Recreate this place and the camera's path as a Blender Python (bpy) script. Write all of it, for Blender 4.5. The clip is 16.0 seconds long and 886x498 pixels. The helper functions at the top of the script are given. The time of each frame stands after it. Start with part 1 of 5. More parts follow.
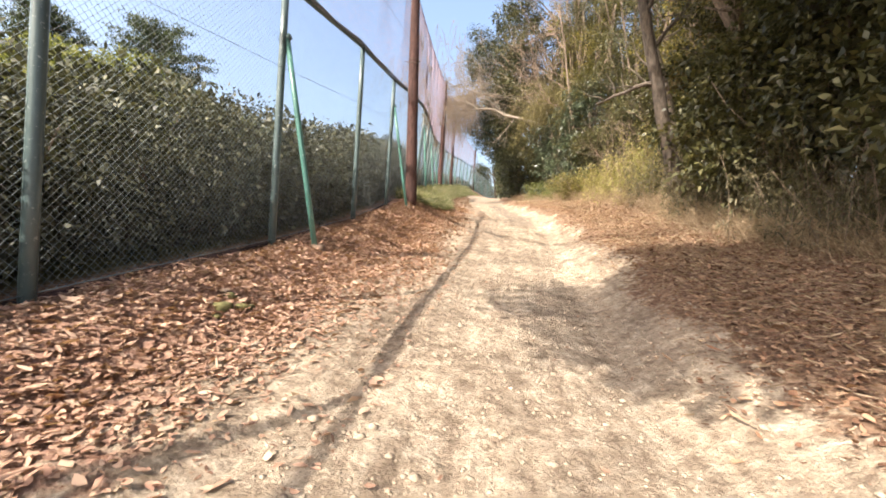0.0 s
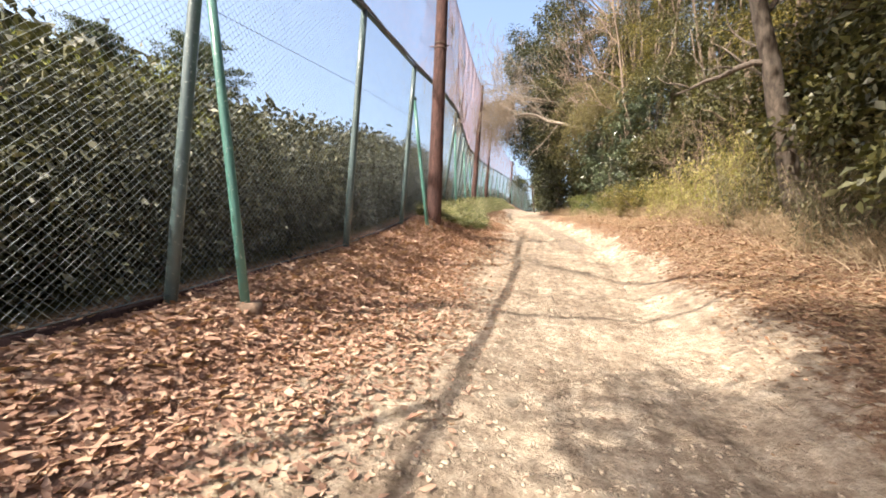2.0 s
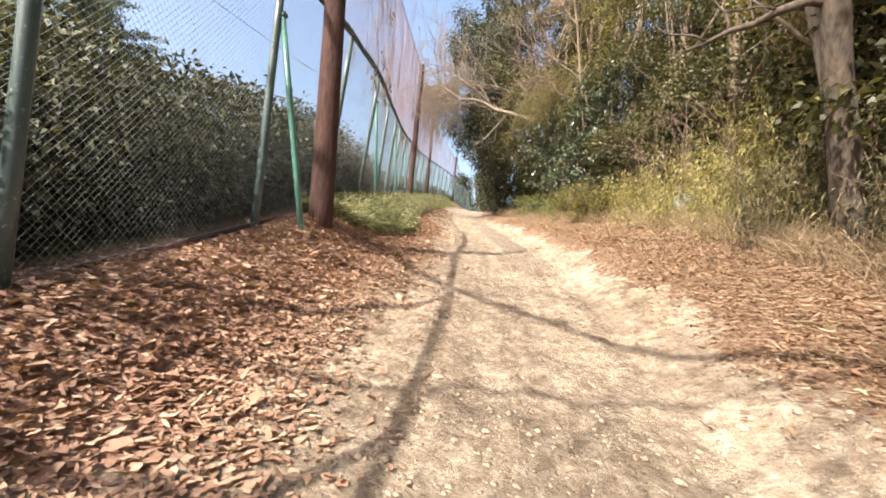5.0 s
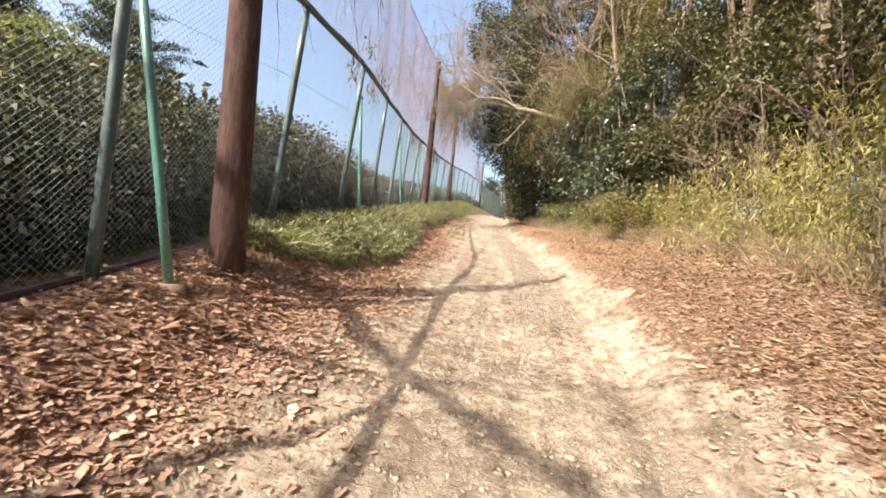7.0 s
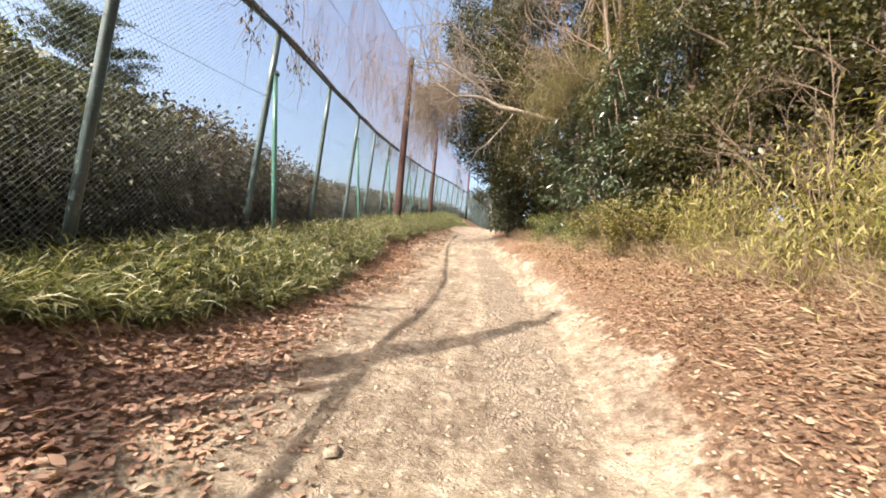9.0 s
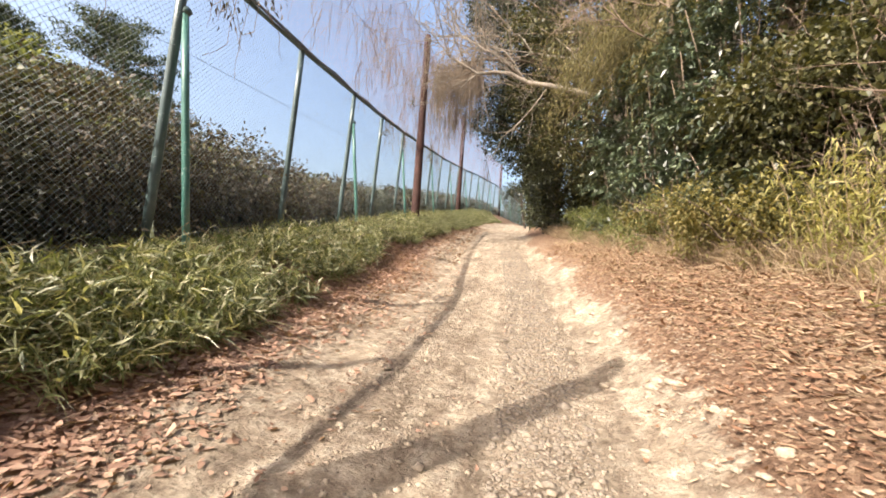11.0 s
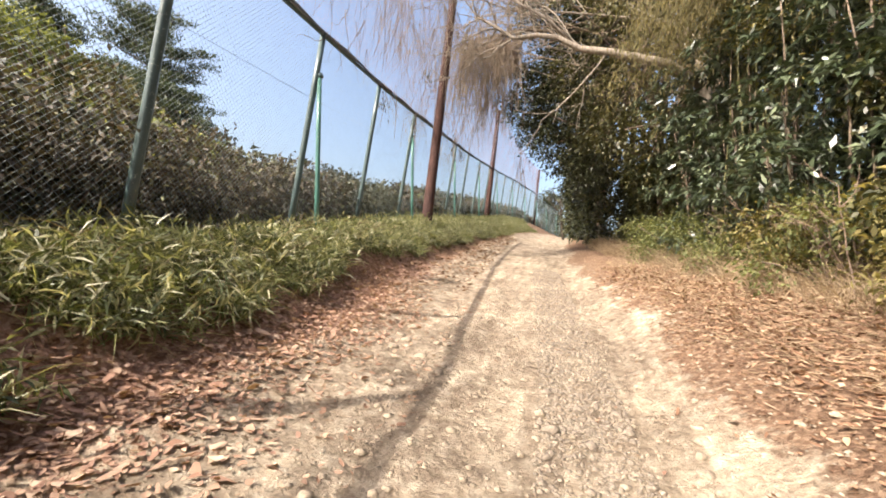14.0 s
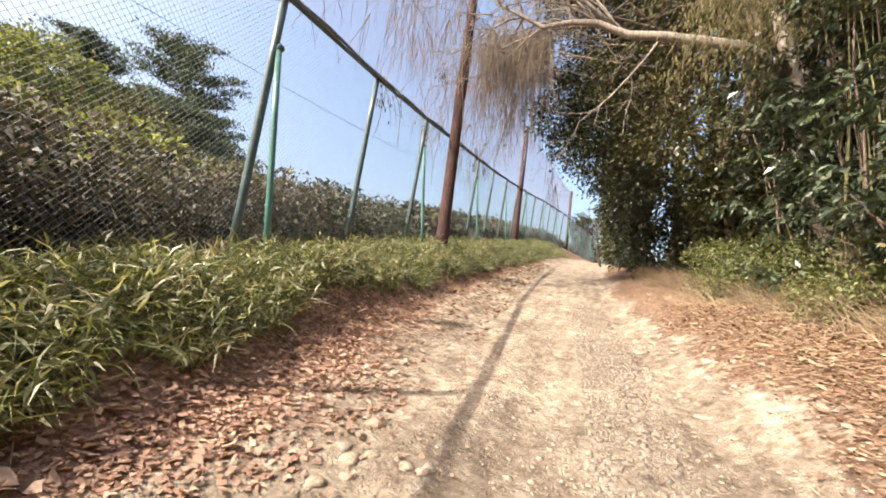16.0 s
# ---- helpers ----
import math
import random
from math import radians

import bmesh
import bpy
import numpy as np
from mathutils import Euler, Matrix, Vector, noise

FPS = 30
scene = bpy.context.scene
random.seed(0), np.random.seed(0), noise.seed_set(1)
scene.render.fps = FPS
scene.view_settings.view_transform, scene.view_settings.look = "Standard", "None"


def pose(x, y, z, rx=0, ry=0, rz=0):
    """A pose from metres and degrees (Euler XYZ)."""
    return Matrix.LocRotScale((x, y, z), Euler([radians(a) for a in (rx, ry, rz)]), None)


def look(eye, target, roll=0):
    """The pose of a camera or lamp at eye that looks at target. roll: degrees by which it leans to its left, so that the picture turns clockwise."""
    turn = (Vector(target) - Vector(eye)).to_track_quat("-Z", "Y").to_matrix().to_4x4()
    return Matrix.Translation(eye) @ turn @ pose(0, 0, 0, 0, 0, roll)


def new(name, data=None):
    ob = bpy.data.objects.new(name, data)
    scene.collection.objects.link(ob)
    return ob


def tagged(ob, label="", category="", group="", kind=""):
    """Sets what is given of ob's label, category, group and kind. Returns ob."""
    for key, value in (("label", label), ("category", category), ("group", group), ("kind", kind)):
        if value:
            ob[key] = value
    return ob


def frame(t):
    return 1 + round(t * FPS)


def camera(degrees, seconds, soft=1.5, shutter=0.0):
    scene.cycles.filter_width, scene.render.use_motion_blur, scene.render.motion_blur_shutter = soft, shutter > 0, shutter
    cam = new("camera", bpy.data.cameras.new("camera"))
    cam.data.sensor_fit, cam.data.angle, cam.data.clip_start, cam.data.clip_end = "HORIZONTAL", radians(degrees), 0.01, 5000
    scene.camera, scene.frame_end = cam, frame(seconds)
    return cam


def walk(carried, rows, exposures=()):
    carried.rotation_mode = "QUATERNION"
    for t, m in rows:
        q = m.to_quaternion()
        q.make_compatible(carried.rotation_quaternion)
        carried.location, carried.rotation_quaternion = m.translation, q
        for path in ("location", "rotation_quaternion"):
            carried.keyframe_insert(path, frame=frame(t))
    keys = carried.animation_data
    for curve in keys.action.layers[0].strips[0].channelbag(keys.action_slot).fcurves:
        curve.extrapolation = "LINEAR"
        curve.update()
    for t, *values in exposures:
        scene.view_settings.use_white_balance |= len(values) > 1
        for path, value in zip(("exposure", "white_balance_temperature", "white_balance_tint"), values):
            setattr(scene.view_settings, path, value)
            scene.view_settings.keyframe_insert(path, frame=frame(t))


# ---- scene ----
# ================= camera and walk =================
cam = camera(93.9, 16.0, soft=1.8)
# seconds, eye x, y, z, heading to the left, pitch up, lean to the left
CAM = [
    (0.0, 0.022, 0.139, 1.346, 7.95, -0.92, 3.57),
    (0.5, -0.049, 0.928, 1.493, 11.49, 0.87, 3.94),
    (1.0, -0.230, 1.641, 1.572, 11.67, 1.06, 4.14),
    (1.5, -0.318, 2.250, 1.650, 12.72, 0.51, 3.86),
    (2.0, -0.300, 2.916, 1.773, 12.85, 0.41, 4.40),
    (2.5, -0.358, 3.680, 1.830, 10.40, 0.49, 4.76),
    (3.0, -0.402, 4.420, 1.910, 8.16, 1.37, 5.20),
    (3.5, -0.445, 5.107, 2.093, 6.36, 1.85, 5.42),
    (4.0, -0.530, 5.717, 2.213, 4.73, 2.23, 5.82),
    (4.5, -0.467, 6.235, 2.196, 4.60, 0.68, 5.74),
    (7.0, 0.153, 9.052, 2.892, 9.49, 0.80, 5.94),
    (7.5, 0.243, 9.828, 2.991, 9.53, 2.22, 5.49),
    (8.0, 0.260, 10.502, 3.075, 7.68, 2.86, 5.75),
    (10.5, 0.693, 13.582, 3.599, 10.84, 1.78, 2.94),
    (11.0, 0.547, 14.240, 3.631, 13.37, 1.73, 4.05),
    (11.5, 0.550, 14.792, 3.652, 15.72, 0.87, 4.36),
    (12.0, 0.552, 15.389, 3.786, 17.18, 2.02, 5.18),
    (12.5, 0.339, 16.131, 3.817, 18.13, 2.07, 5.52),
    (13.0, 0.205, 16.808, 3.921, 20.54, 4.31, 5.10),
    (13.5, 0.165, 17.467, 3.970, 18.92, 4.30, 5.57),
    (14.0, 0.190, 17.988, 4.037, 18.00, 2.19, 6.75),
    (14.5, 0.244, 18.508, 4.170, 20.47, 4.62, 6.83),
    (15.0, 0.131, 19.121, 4.167, 19.08, 4.95, 7.72),
    (15.5, -0.040, 19.590, 4.223, 20.29, 4.84, 7.31),
    (16.0, -0.167, 20.185, 4.298, 22.47, 5.02, 7.40),
]


def aim(x, y, z, yaw, pitch, roll):
    a, p = radians(yaw), radians(pitch)
    d = Vector((-math.sin(a) * math.cos(p), math.cos(a) * math.cos(p), math.sin(p)))
    return look((x, y, z), Vector((x, y, z)) + d, roll)


EXPOSURES = [(0.0, 1.63), (3.0, 1.62), (4.5, 1.54), (7.0, 1.51), (8.0, 1.47), (11.0, 1.43), (16.0, 1.48)]
walk(cam, [(t, aim(*row)) for t, *row in CAM], exposures=EXPOSURES)

# ================= world and sun =================
SUN_DIR = Vector((0.67, 0.83, -1.02)).normalized()  # the way the sunlight travels
world = bpy.data.worlds.new("sky")
scene.world = world
world.use_nodes = True
wn = world.node_tree
wn.nodes.clear()
sky = wn.nodes.new("ShaderNodeTexSky")
sky.sky_type, sky.sun_disc = "NISHITA", False
sky.sun_elevation = math.asin(-SUN_DIR.z)
sky.sun_rotation = math.atan2(-SUN_DIR.x, -SUN_DIR.y)
sky.air_density, sky.dust_density, sky.ozone_density = 1.0, 6.0, 0.8
bg = wn.nodes.new("ShaderNodeBackground")
bg.inputs["Strength"].default_value = 0.15
wo = wn.nodes.new("ShaderNodeOutputWorld")
wn.links.new(sky.outputs[0], bg.inputs["Color"])
wn.links.new(bg.outputs[0], wo.inputs["Surface"])
sun = new("sun", bpy.data.lights.new("sun", "SUN"))
sun.data.energy, sun.data.angle, sun.data.color = 4.3, radians(0.5), (1.0, 0.905, 0.79)
sun.matrix_world = look((-8, -12, 14), Vector((-8, -12, 14)) + SUN_DIR)


# ================= materials =================
def mat_base(name):
    m = bpy.data.materials.new(name)
    m.use_nodes = True
    nt = m.node_tree
    nt.nodes.clear()
    out = nt.nodes.new("ShaderNodeOutputMaterial")
    return m, nt, out


def nd(nt, kind, **values):
    n = nt.nodes.new(kind)
    for k, v in values.items():
        if k in n.inputs:
            n.inputs[k].default_value = v
    return n


def ramp(nt, fac, stops):
    r = nt.nodes.new("ShaderNodeValToRGB")
    el = r.color_ramp.elements
    while len(el) < len(stops):
        el.new(0.5)
    for e, (p, c) in zip(el, stops):
        e.position, e.color = p, (*c, 1)
    nt.links.new(fac, r.inputs[0])
    return r.outputs["Color"]


def noise_tex(nt, scale, detail=4, rough=0.6, coords="Object"):
    tc = nt.nodes.new("ShaderNodeTexCoord")
    n = nd(nt, "ShaderNodeTexNoise", Scale=scale, Detail=detail, Roughness=rough)
    nt.links.new(tc.outputs[coords], n.inputs["Vector"])
    return n.outputs["Fac"]


def mixcol(nt, fac, a, b, mode="MIX"):
    m = nt.nodes.new("ShaderNodeMix")
    m.data_type, m.blend_type = "RGBA", mode
    for sock, v in ((m.inputs[0], fac), (m.inputs[6], a), (m.inputs[7], b)):
        if isinstance(v, (int, float)):
            sock.default_value = v
        elif isinstance(v, tuple):
            sock.default_value = (*v, 1)
        else:
            nt.links.new(v, sock)
    return m.outputs[2]


def bump(nt, height, strength, dist):
    b = nd(nt, "ShaderNodeBump", Strength=strength, Distance=dist)
    nt.links.new(height, b.inputs["Height"])
    return b.outputs["Normal"]


def surface(nt, out, color, rough=0.8, metal=0.0, normal=None, spec=0.3):
    p = nd(nt, "ShaderNodeBsdfPrincipled", Roughness=rough, Metallic=metal)
    p.inputs["Specular IOR Level"].default_value = spec
    if isinstance(color, tuple):
        p.inputs["Base Color"].default_value = (*color, 1)
    else:
        nt.links.new(color, p.inputs["Base Color"])
    if normal is not None:
        nt.links.new(normal, p.inputs["Normal"])
    nt.links.new(p.outputs[0], out.inputs["Surface"])
    return p


def leaf_mat(name, stops, rough=0.45, through_light=0.35, spec=0.4):
    """Leaves: each island takes its own shade; some light passes through."""
    m, nt, out = mat_base(name)
    geo = nt.nodes.new("ShaderNodeNewGeometry")
    col = ramp(nt, geo.outputs["Random Per Island"], stops)
    big = noise_tex(nt, 0.9, 2)
    col = mixcol(nt, 0.55, col, ramp(nt, big, [(0.3, (0.55, 0.55, 0.5)), (0.7, (1.0, 1.0, 0.9))]), "MULTIPLY")
    p = nd(nt, "ShaderNodeBsdfPrincipled", Roughness=rough)
    p.inputs["Specular IOR Level"].default_value = spec
    nt.links.new(col, p.inputs["Base Color"])
    t = nt.nodes.new("ShaderNodeBsdfTranslucent")
    nt.links.new(mixcol(nt, 1.0, col, (1.3, 1.25, 0.6), "MULTIPLY"), t.inputs["Color"])
    mx = nd(nt, "ShaderNodeMixShader", Fac=through_light)
    nt.links.new(p.outputs[0], mx.inputs[1])
    nt.links.new(t.outputs[0], mx.inputs[2])
    nt.links.new(mx.outputs[0], out.inputs["Surface"])
    return m


def bark_mat(name, dark, light, scale=9.0):
    m, nt, out = mat_base(name)
    tc = nt.nodes.new("ShaderNodeTexCoord")
    mp = nt.nodes.new("ShaderNodeMapping")
    mp.inputs["Scale"].default_value = (1, 1, 0.18)
    nt.links.new(tc.outputs["Object"], mp.inputs["Vector"])
    n = nd(nt, "ShaderNodeTexNoise", Scale=scale * 3, Detail=6, Roughness=0.7)
    nt.links.new(mp.outputs[0], n.inputs["Vector"])
    big = noise_tex(nt, 1.6, 3)
    col = ramp(nt, n.outputs["Fac"], [(0.3, dark), (0.7, light)])
    col = mixcol(nt, 0.5, col, ramp(nt, big, [(0.35, (0.6, 0.6, 0.6)), (0.65, (1.1, 1.05, 1.0))]), "MULTIPLY")
    surface(nt, out, col, 0.9, normal=bump(nt, n.outputs["Fac"], 0.6, 0.02))
    return m


def paint_mat(name, color, chip, rough=0.4):
    """Painted steel tube, scuffed and a little rusty."""
    m, nt, out = mat_base(name)
    n = noise_tex(nt, 26, 5, 0.7)
    big = noise_tex(nt, 3.0, 3)
    col = mixcol(nt, ramp(nt, n, [(0.60, (0, 0, 0)), (0.68, (1, 1, 1))]), color, chip)
    col = mixcol(nt, 0.5, col, ramp(nt, big, [(0.3, (0.6, 0.62, 0.62)), (0.7, (1.15, 1.15, 1.15))]), "MULTIPLY")
    surface(nt, out, col, rough, 0.0, bump(nt, n, 0.15, 0.003), 0.5)
    return m


def plain_mat(name, color, rough=0.7, metal=0.0, vary=0.3, scale=8):
    m, nt, out = mat_base(name)
    n = noise_tex(nt, scale, 4)
    lo, hi = tuple(c * (1 - vary) for c in color), tuple(min(1, c * (1 + vary)) for c in color)
    surface(nt, out, ramp(nt, n, [(0.3, lo), (0.7, hi)]), rough, metal, bump(nt, n, 0.2, 0.004))
    return m


def ground_mat():
    """Pale sandy road; brown humus under the leaves; straw-coloured verge. The mesh carries how sandy, how strawy and
    how dark and grassy each place is.
    """
    m, nt, out = mat_base("ground_soil")
    att = nt.nodes.new("ShaderNodeAttribute")
    att.attribute_name = "zone"
    sep = nt.nodes.new("ShaderNodeSeparateColor")
    nt.links.new(att.outputs["Color"], sep.inputs[0])
    fine, mid, big = noise_tex(nt, 38, 6, 0.7), noise_tex(nt, 7, 5, 0.6), noise_tex(nt, 1.1, 4)
    sand = ramp(nt, mid, [(0.30, (0.31, 0.25, 0.19)), (0.5, (0.50, 0.42, 0.325)), (0.66, (0.67, 0.59, 0.475))])
    tcs = nt.nodes.new("ShaderNodeTexCoord")
    mps = nt.nodes.new("ShaderNodeMapping")
    mps.inputs["Scale"].default_value = (5.0, 0.45, 1.0)
    nt.links.new(tcs.outputs["Object"], mps.inputs["Vector"])
    streak = nd(nt, "ShaderNodeTexNoise", Scale=1.0, Detail=5, Roughness=0.65)
    nt.links.new(mps.outputs[0], streak.inputs["Vector"])
    sand = mixcol(nt, 0.75, sand, ramp(nt, streak.outputs["Fac"], [(0.36, (0.64, 0.60, 0.58)), (0.5, (0.94, 0.92, 0.91)), (0.64, (1.16, 1.14, 1.12))]), "MULTIPLY")
    sand = mixcol(nt, 0.6, sand, ramp(nt, fine, [(0.3, (0.55, 0.52, 0.5)), (0.55, (1, 1, 1)), (0.8, (1.15, 1.13, 1.1))]), "MULTIPLY")
    sand = mixcol(nt, 0.85, sand, ramp(nt, big, [(0.33, (0.58, 0.545, 0.52)), (0.5, (0.9, 0.88, 0.86)), (0.66, (1.14, 1.13, 1.1))]), "MULTIPLY")
    # trodden, clotted lumps with darker hollows between them
    tcw = nt.nodes.new("ShaderNodeTexCoord")
    warp = nd(nt, "ShaderNodeTexNoise", Scale=5.0, Detail=3)
    nt.links.new(tcw.outputs["Object"], warp.inputs["Vector"])
    bend = nt.nodes.new("ShaderNodeVectorMath")
    bend.operation = "MULTIPLY_ADD"
    nt.links.new(warp.outputs["Color"], bend.inputs[0])
    bend.inputs[1].default_value = (0.28, 0.28, 0.28)
    nt.links.new(tcw.outputs["Object"], bend.inputs[2])
    clot = nd(nt, "ShaderNodeTexVoronoi", Scale=6.5, Randomness=1.0)
    clot.feature = "DISTANCE_TO_EDGE"
    nt.links.new(bend.outputs[0], clot.inputs["Vector"])
    clots = ramp(nt, clot.outputs["Distance"], [(0.0, (0.80, 0.78, 0.76)), (0.22, (0.97, 0.965, 0.96)), (0.45, (1.1, 1.1, 1.09))])
    where = ramp(nt, noise_tex(nt, 1.7, 3), [(0.42, (0, 0, 0)), (0.58, (1, 1, 1))])
    sand = mixcol(nt, where, sand, mixcol(nt, 0.8, sand, clots, "MULTIPLY"))
    tcl = nt.nodes.new("ShaderNodeTexCoord")
    chips = nd(nt, "ShaderNodeTexVoronoi", Scale=26.0, Randomness=1.0)
    nt.links.new(tcl.outputs["Object"], chips.inputs["Vector"])
    chipsep = nt.nodes.new("ShaderNodeSeparateColor")
    nt.links.new(chips.outputs["Color"], chipsep.inputs[0])
    sand = mixcol(nt, 0.55, sand, ramp(nt, chipsep.outputs[2], [(0.0, (0.72, 0.69, 0.67)), (0.3, (0.95, 0.94, 0.93)), (1.0, (1.1, 1.1, 1.09))]), "MULTIPLY")
    humus = ramp(nt, chipsep.outputs[0], [(0.0, (0.18, 0.10, 0.07)), (0.45, (0.36, 0.215, 0.16)), (0.8, (0.52, 0.34, 0.26)), (1.0, (0.64, 0.47, 0.37))])
    humus = mixcol(nt, 0.35, humus, ramp(nt, mid, [(0.25, (0.24, 0.14, 0.10)), (0.75, (0.46, 0.30, 0.215))]))
    humus = mixcol(nt, 0.7, humus, ramp(nt, fine, [(0.3, (0.5, 0.45, 0.42)), (0.7, (1.3, 1.25, 1.2))]), "MULTIPLY")
    straw = ramp(nt, chipsep.outputs[1], [(0.0, (0.09, 0.05, 0.035)), (0.45, (0.20, 0.127, 0.087)), (0.8, (0.31, 0.207, 0.145)), (1.0, (0.44, 0.325, 0.235))])
    straw = mixcol(nt, 0.35, straw, ramp(nt, mid, [(0.25, (0.18, 0.11, 0.07)), (0.75, (0.38, 0.26, 0.165))]))
    straw = mixcol(nt, 0.7, straw, ramp(nt, fine, [(0.3, (0.5, 0.45, 0.42)), (0.7, (1.3, 1.25, 1.2))]), "MULTIPLY")
    wob = nd(nt, "ShaderNodeMath")
    wob.operation = "MULTIPLY_ADD"
    nt.links.new(mid, wob.inputs[0])
    wob.inputs[1].default_value = 0.9
    nt.links.new(sep.outputs[0], wob.inputs[2])
    edge = ramp(nt, wob.outputs[0], [(0.78, (0, 0, 0)), (1.05, (1, 1, 1))])
    side = mixcol(nt, sep.outputs[1], humus, straw)
    # dark grass colour; at the hedge foot it also stands for shade
    turf_shade = ramp(nt, mid, [(0.25, (0.05, 0.05, 0.022)), (0.55, (0.10, 0.095, 0.04)), (0.8, (0.17, 0.15, 0.07))])
    side = mixcol(nt, sep.outputs[2], side, turf_shade)
    col = mixcol(nt, edge, side, sand)
    add = nd(nt, "ShaderNodeMath")
    add.operation = "ADD"
    tcv = nt.nodes.new("ShaderNodeTexCoord")
    vor = nd(nt, "ShaderNodeTexVoronoi", Scale=11.0, Randomness=1.0)
    nt.links.new(tcv.outputs["Object"], vor.inputs["Vector"])
    lump = nd(nt, "ShaderNodeMath")
    lump.operation = "MULTIPLY_ADD"
    nt.links.new(vor.outputs["Distance"], lump.inputs[0])
    lump.inputs[1].default_value = -0.45
    nt.links.new(mid, lump.inputs[2])
    nt.links.new(fine, add.inputs[0])
    nt.links.new(lump.outputs[0], add.inputs[1])
    rise = nd(nt, "ShaderNodeMath")
    rise.operation = "MULTIPLY_ADD"
    flat = ramp(nt, clot.outputs["Distance"], [(0.0, (0, 0, 0)), (0.4, (1, 1, 1))])
    nt.links.new(flat, rise.inputs[0])
    rise.inputs[1].default_value = 0.22
    nt.links.new(add.outputs[0], rise.inputs[2])
    flake = nd(nt, "ShaderNodeMath")
    flake.operation = "MULTIPLY_ADD"
    nt.links.new(chipsep.outputs[2], flake.inputs[0])
    flake.inputs[1].default_value = 0.22
    nt.links.new(rise.outputs[0], flake.inputs[2])
    surface(nt, out, col, 0.95, 0, bump(nt, flake.outputs[0], 1.0, 0.06), 0.15)
    return m


M_GROUND = ground_mat()
M_GREEN = paint_mat("green_painted_steel", (0.075, 0.11, 0.11), (0.30, 0.34, 0.33), 0.35)
M_GREENB = paint_mat("brace_green_steel", (0.075, 0.19, 0.16), (0.38, 0.46, 0.42), 0.35)
M_RAIL = paint_mat("rail_dark_green_steel", (0.07, 0.115, 0.115), (0.2, 0.2, 0.18))
M_WIRE = plain_mat("green_coated_wire", (0.165, 0.195, 0.20), 0.4, 0.0, 0.25)
M_NET = plain_mat("weathered_net_cord", (0.30, 0.24, 0.29), 0.9, 0, 0.2)
M_HEM = plain_mat("rolled_net_hem", (0.15, 0.165, 0.20), 0.85, 0, 0.35, 16)
M_CABLE = plain_mat("steel_cable", (0.09, 0.09, 0.10), 0.5, 0.5)
M_POLE = bark_mat("creosote_pole_timber", (0.028, 0.016, 0.014), (0.115, 0.062, 0.054), 7)
M_BAND = plain_mat("rusted_iron", (0.09, 0.06, 0.05), 0.7, 0.6)
M_BARK = bark_mat("grey_brown_bark", (0.06, 0.045, 0.034), (0.26, 0.20, 0.15))
# darker copy of the bark, with a trunk's shade put into its colour
M_SHADEBARK = bark_mat("shade_darkened_furrowed_bark", (0.03, 0.025, 0.02), (0.14, 0.112, 0.09), 5)
M_PALE = bark_mat("pale_bark", (0.12, 0.10, 0.08), (0.33, 0.285, 0.235), 6)
M_TWIG = plain_mat("dry_twig", (0.20, 0.15, 0.105), 0.9)
M_REDTWIG = plain_mat("brownish_dry_twig", (0.20, 0.145, 0.11), 0.9)
M_VINE = plain_mat("dry_vine", (0.22, 0.17, 0.125), 0.9)
M_EVER = leaf_mat("evergreen_leaf", [(0.0, (0.028, 0.030, 0.012)), (0.5, (0.066, 0.066, 0.027)), (0.85, (0.118, 0.112, 0.047)), (1.0, (0.21, 0.19, 0.10))], 0.45, 0.25, 0.4)
M_OLIVE = leaf_mat("olive_leaf", [(0.0, (0.095, 0.085, 0.032)), (0.5, (0.185, 0.165, 0.062)), (1.0, (0.33, 0.275, 0.125))], 0.6, 0.4, 0.25)
M_BROWNLEAF = leaf_mat("brown_olive_leaf", [(0.0, (0.09, 0.065, 0.034)), (0.5, (0.185, 0.14, 0.07)), (1.0, (0.33, 0.26, 0.15))], 0.65, 0.35, 0.2)
M_SASA = leaf_mat("bamboo_grass_leaf", [(0.0, (0.063, 0.077, 0.032)), (0.4, (0.162, 0.180, 0.077)), (0.7, (0.324, 0.324, 0.180)), (1.0, (0.666, 0.630, 0.486))], 0.45, 0.35, 0.4)
M_BAMBOO = leaf_mat("bamboo_leaf", [(0.0, (0.13, 0.12, 0.035)), (0.45, (0.27, 0.26, 0.08)), (0.8, (0.42, 0.38, 0.15)), (1.0, (0.55, 0.46, 0.24))], 0.5, 0.4)
M_GREYB = leaf_mat("faded_bamboo_leaf", [(0.0, (0.04, 0.04, 0.02)), (0.5, (0.095, 0.085, 0.042)), (0.85, (0.17, 0.145, 0.08)), (1.0, (0.32, 0.27, 0.17))], 0.6, 0.3)
M_GRASS = leaf_mat("verge_grass_blade", [(0.0, (0.075, 0.095, 0.035)), (0.45, (0.19, 0.22, 0.08)), (0.75, (0.36, 0.35, 0.17)), (1.0, (0.66, 0.60, 0.42))], 0.4, 0.35, 0.5)
M_STRAW = leaf_mat("straw_blade", [(0.0, (0.16, 0.11, 0.072)), (0.5, (0.30, 0.222, 0.152)), (1.0, (0.47, 0.37, 0.275))], 0.75, 0.25, 0.15)
M_LITTER = leaf_mat("fallen_brown_leaf", [(0.0, (0.31, 0.185, 0.14)), (0.4, (0.40, 0.25, 0.19)), (0.8, (0.50, 0.335, 0.255)), (1.0, (0.62, 0.46, 0.36))], 0.85, 0.15, 0.08)
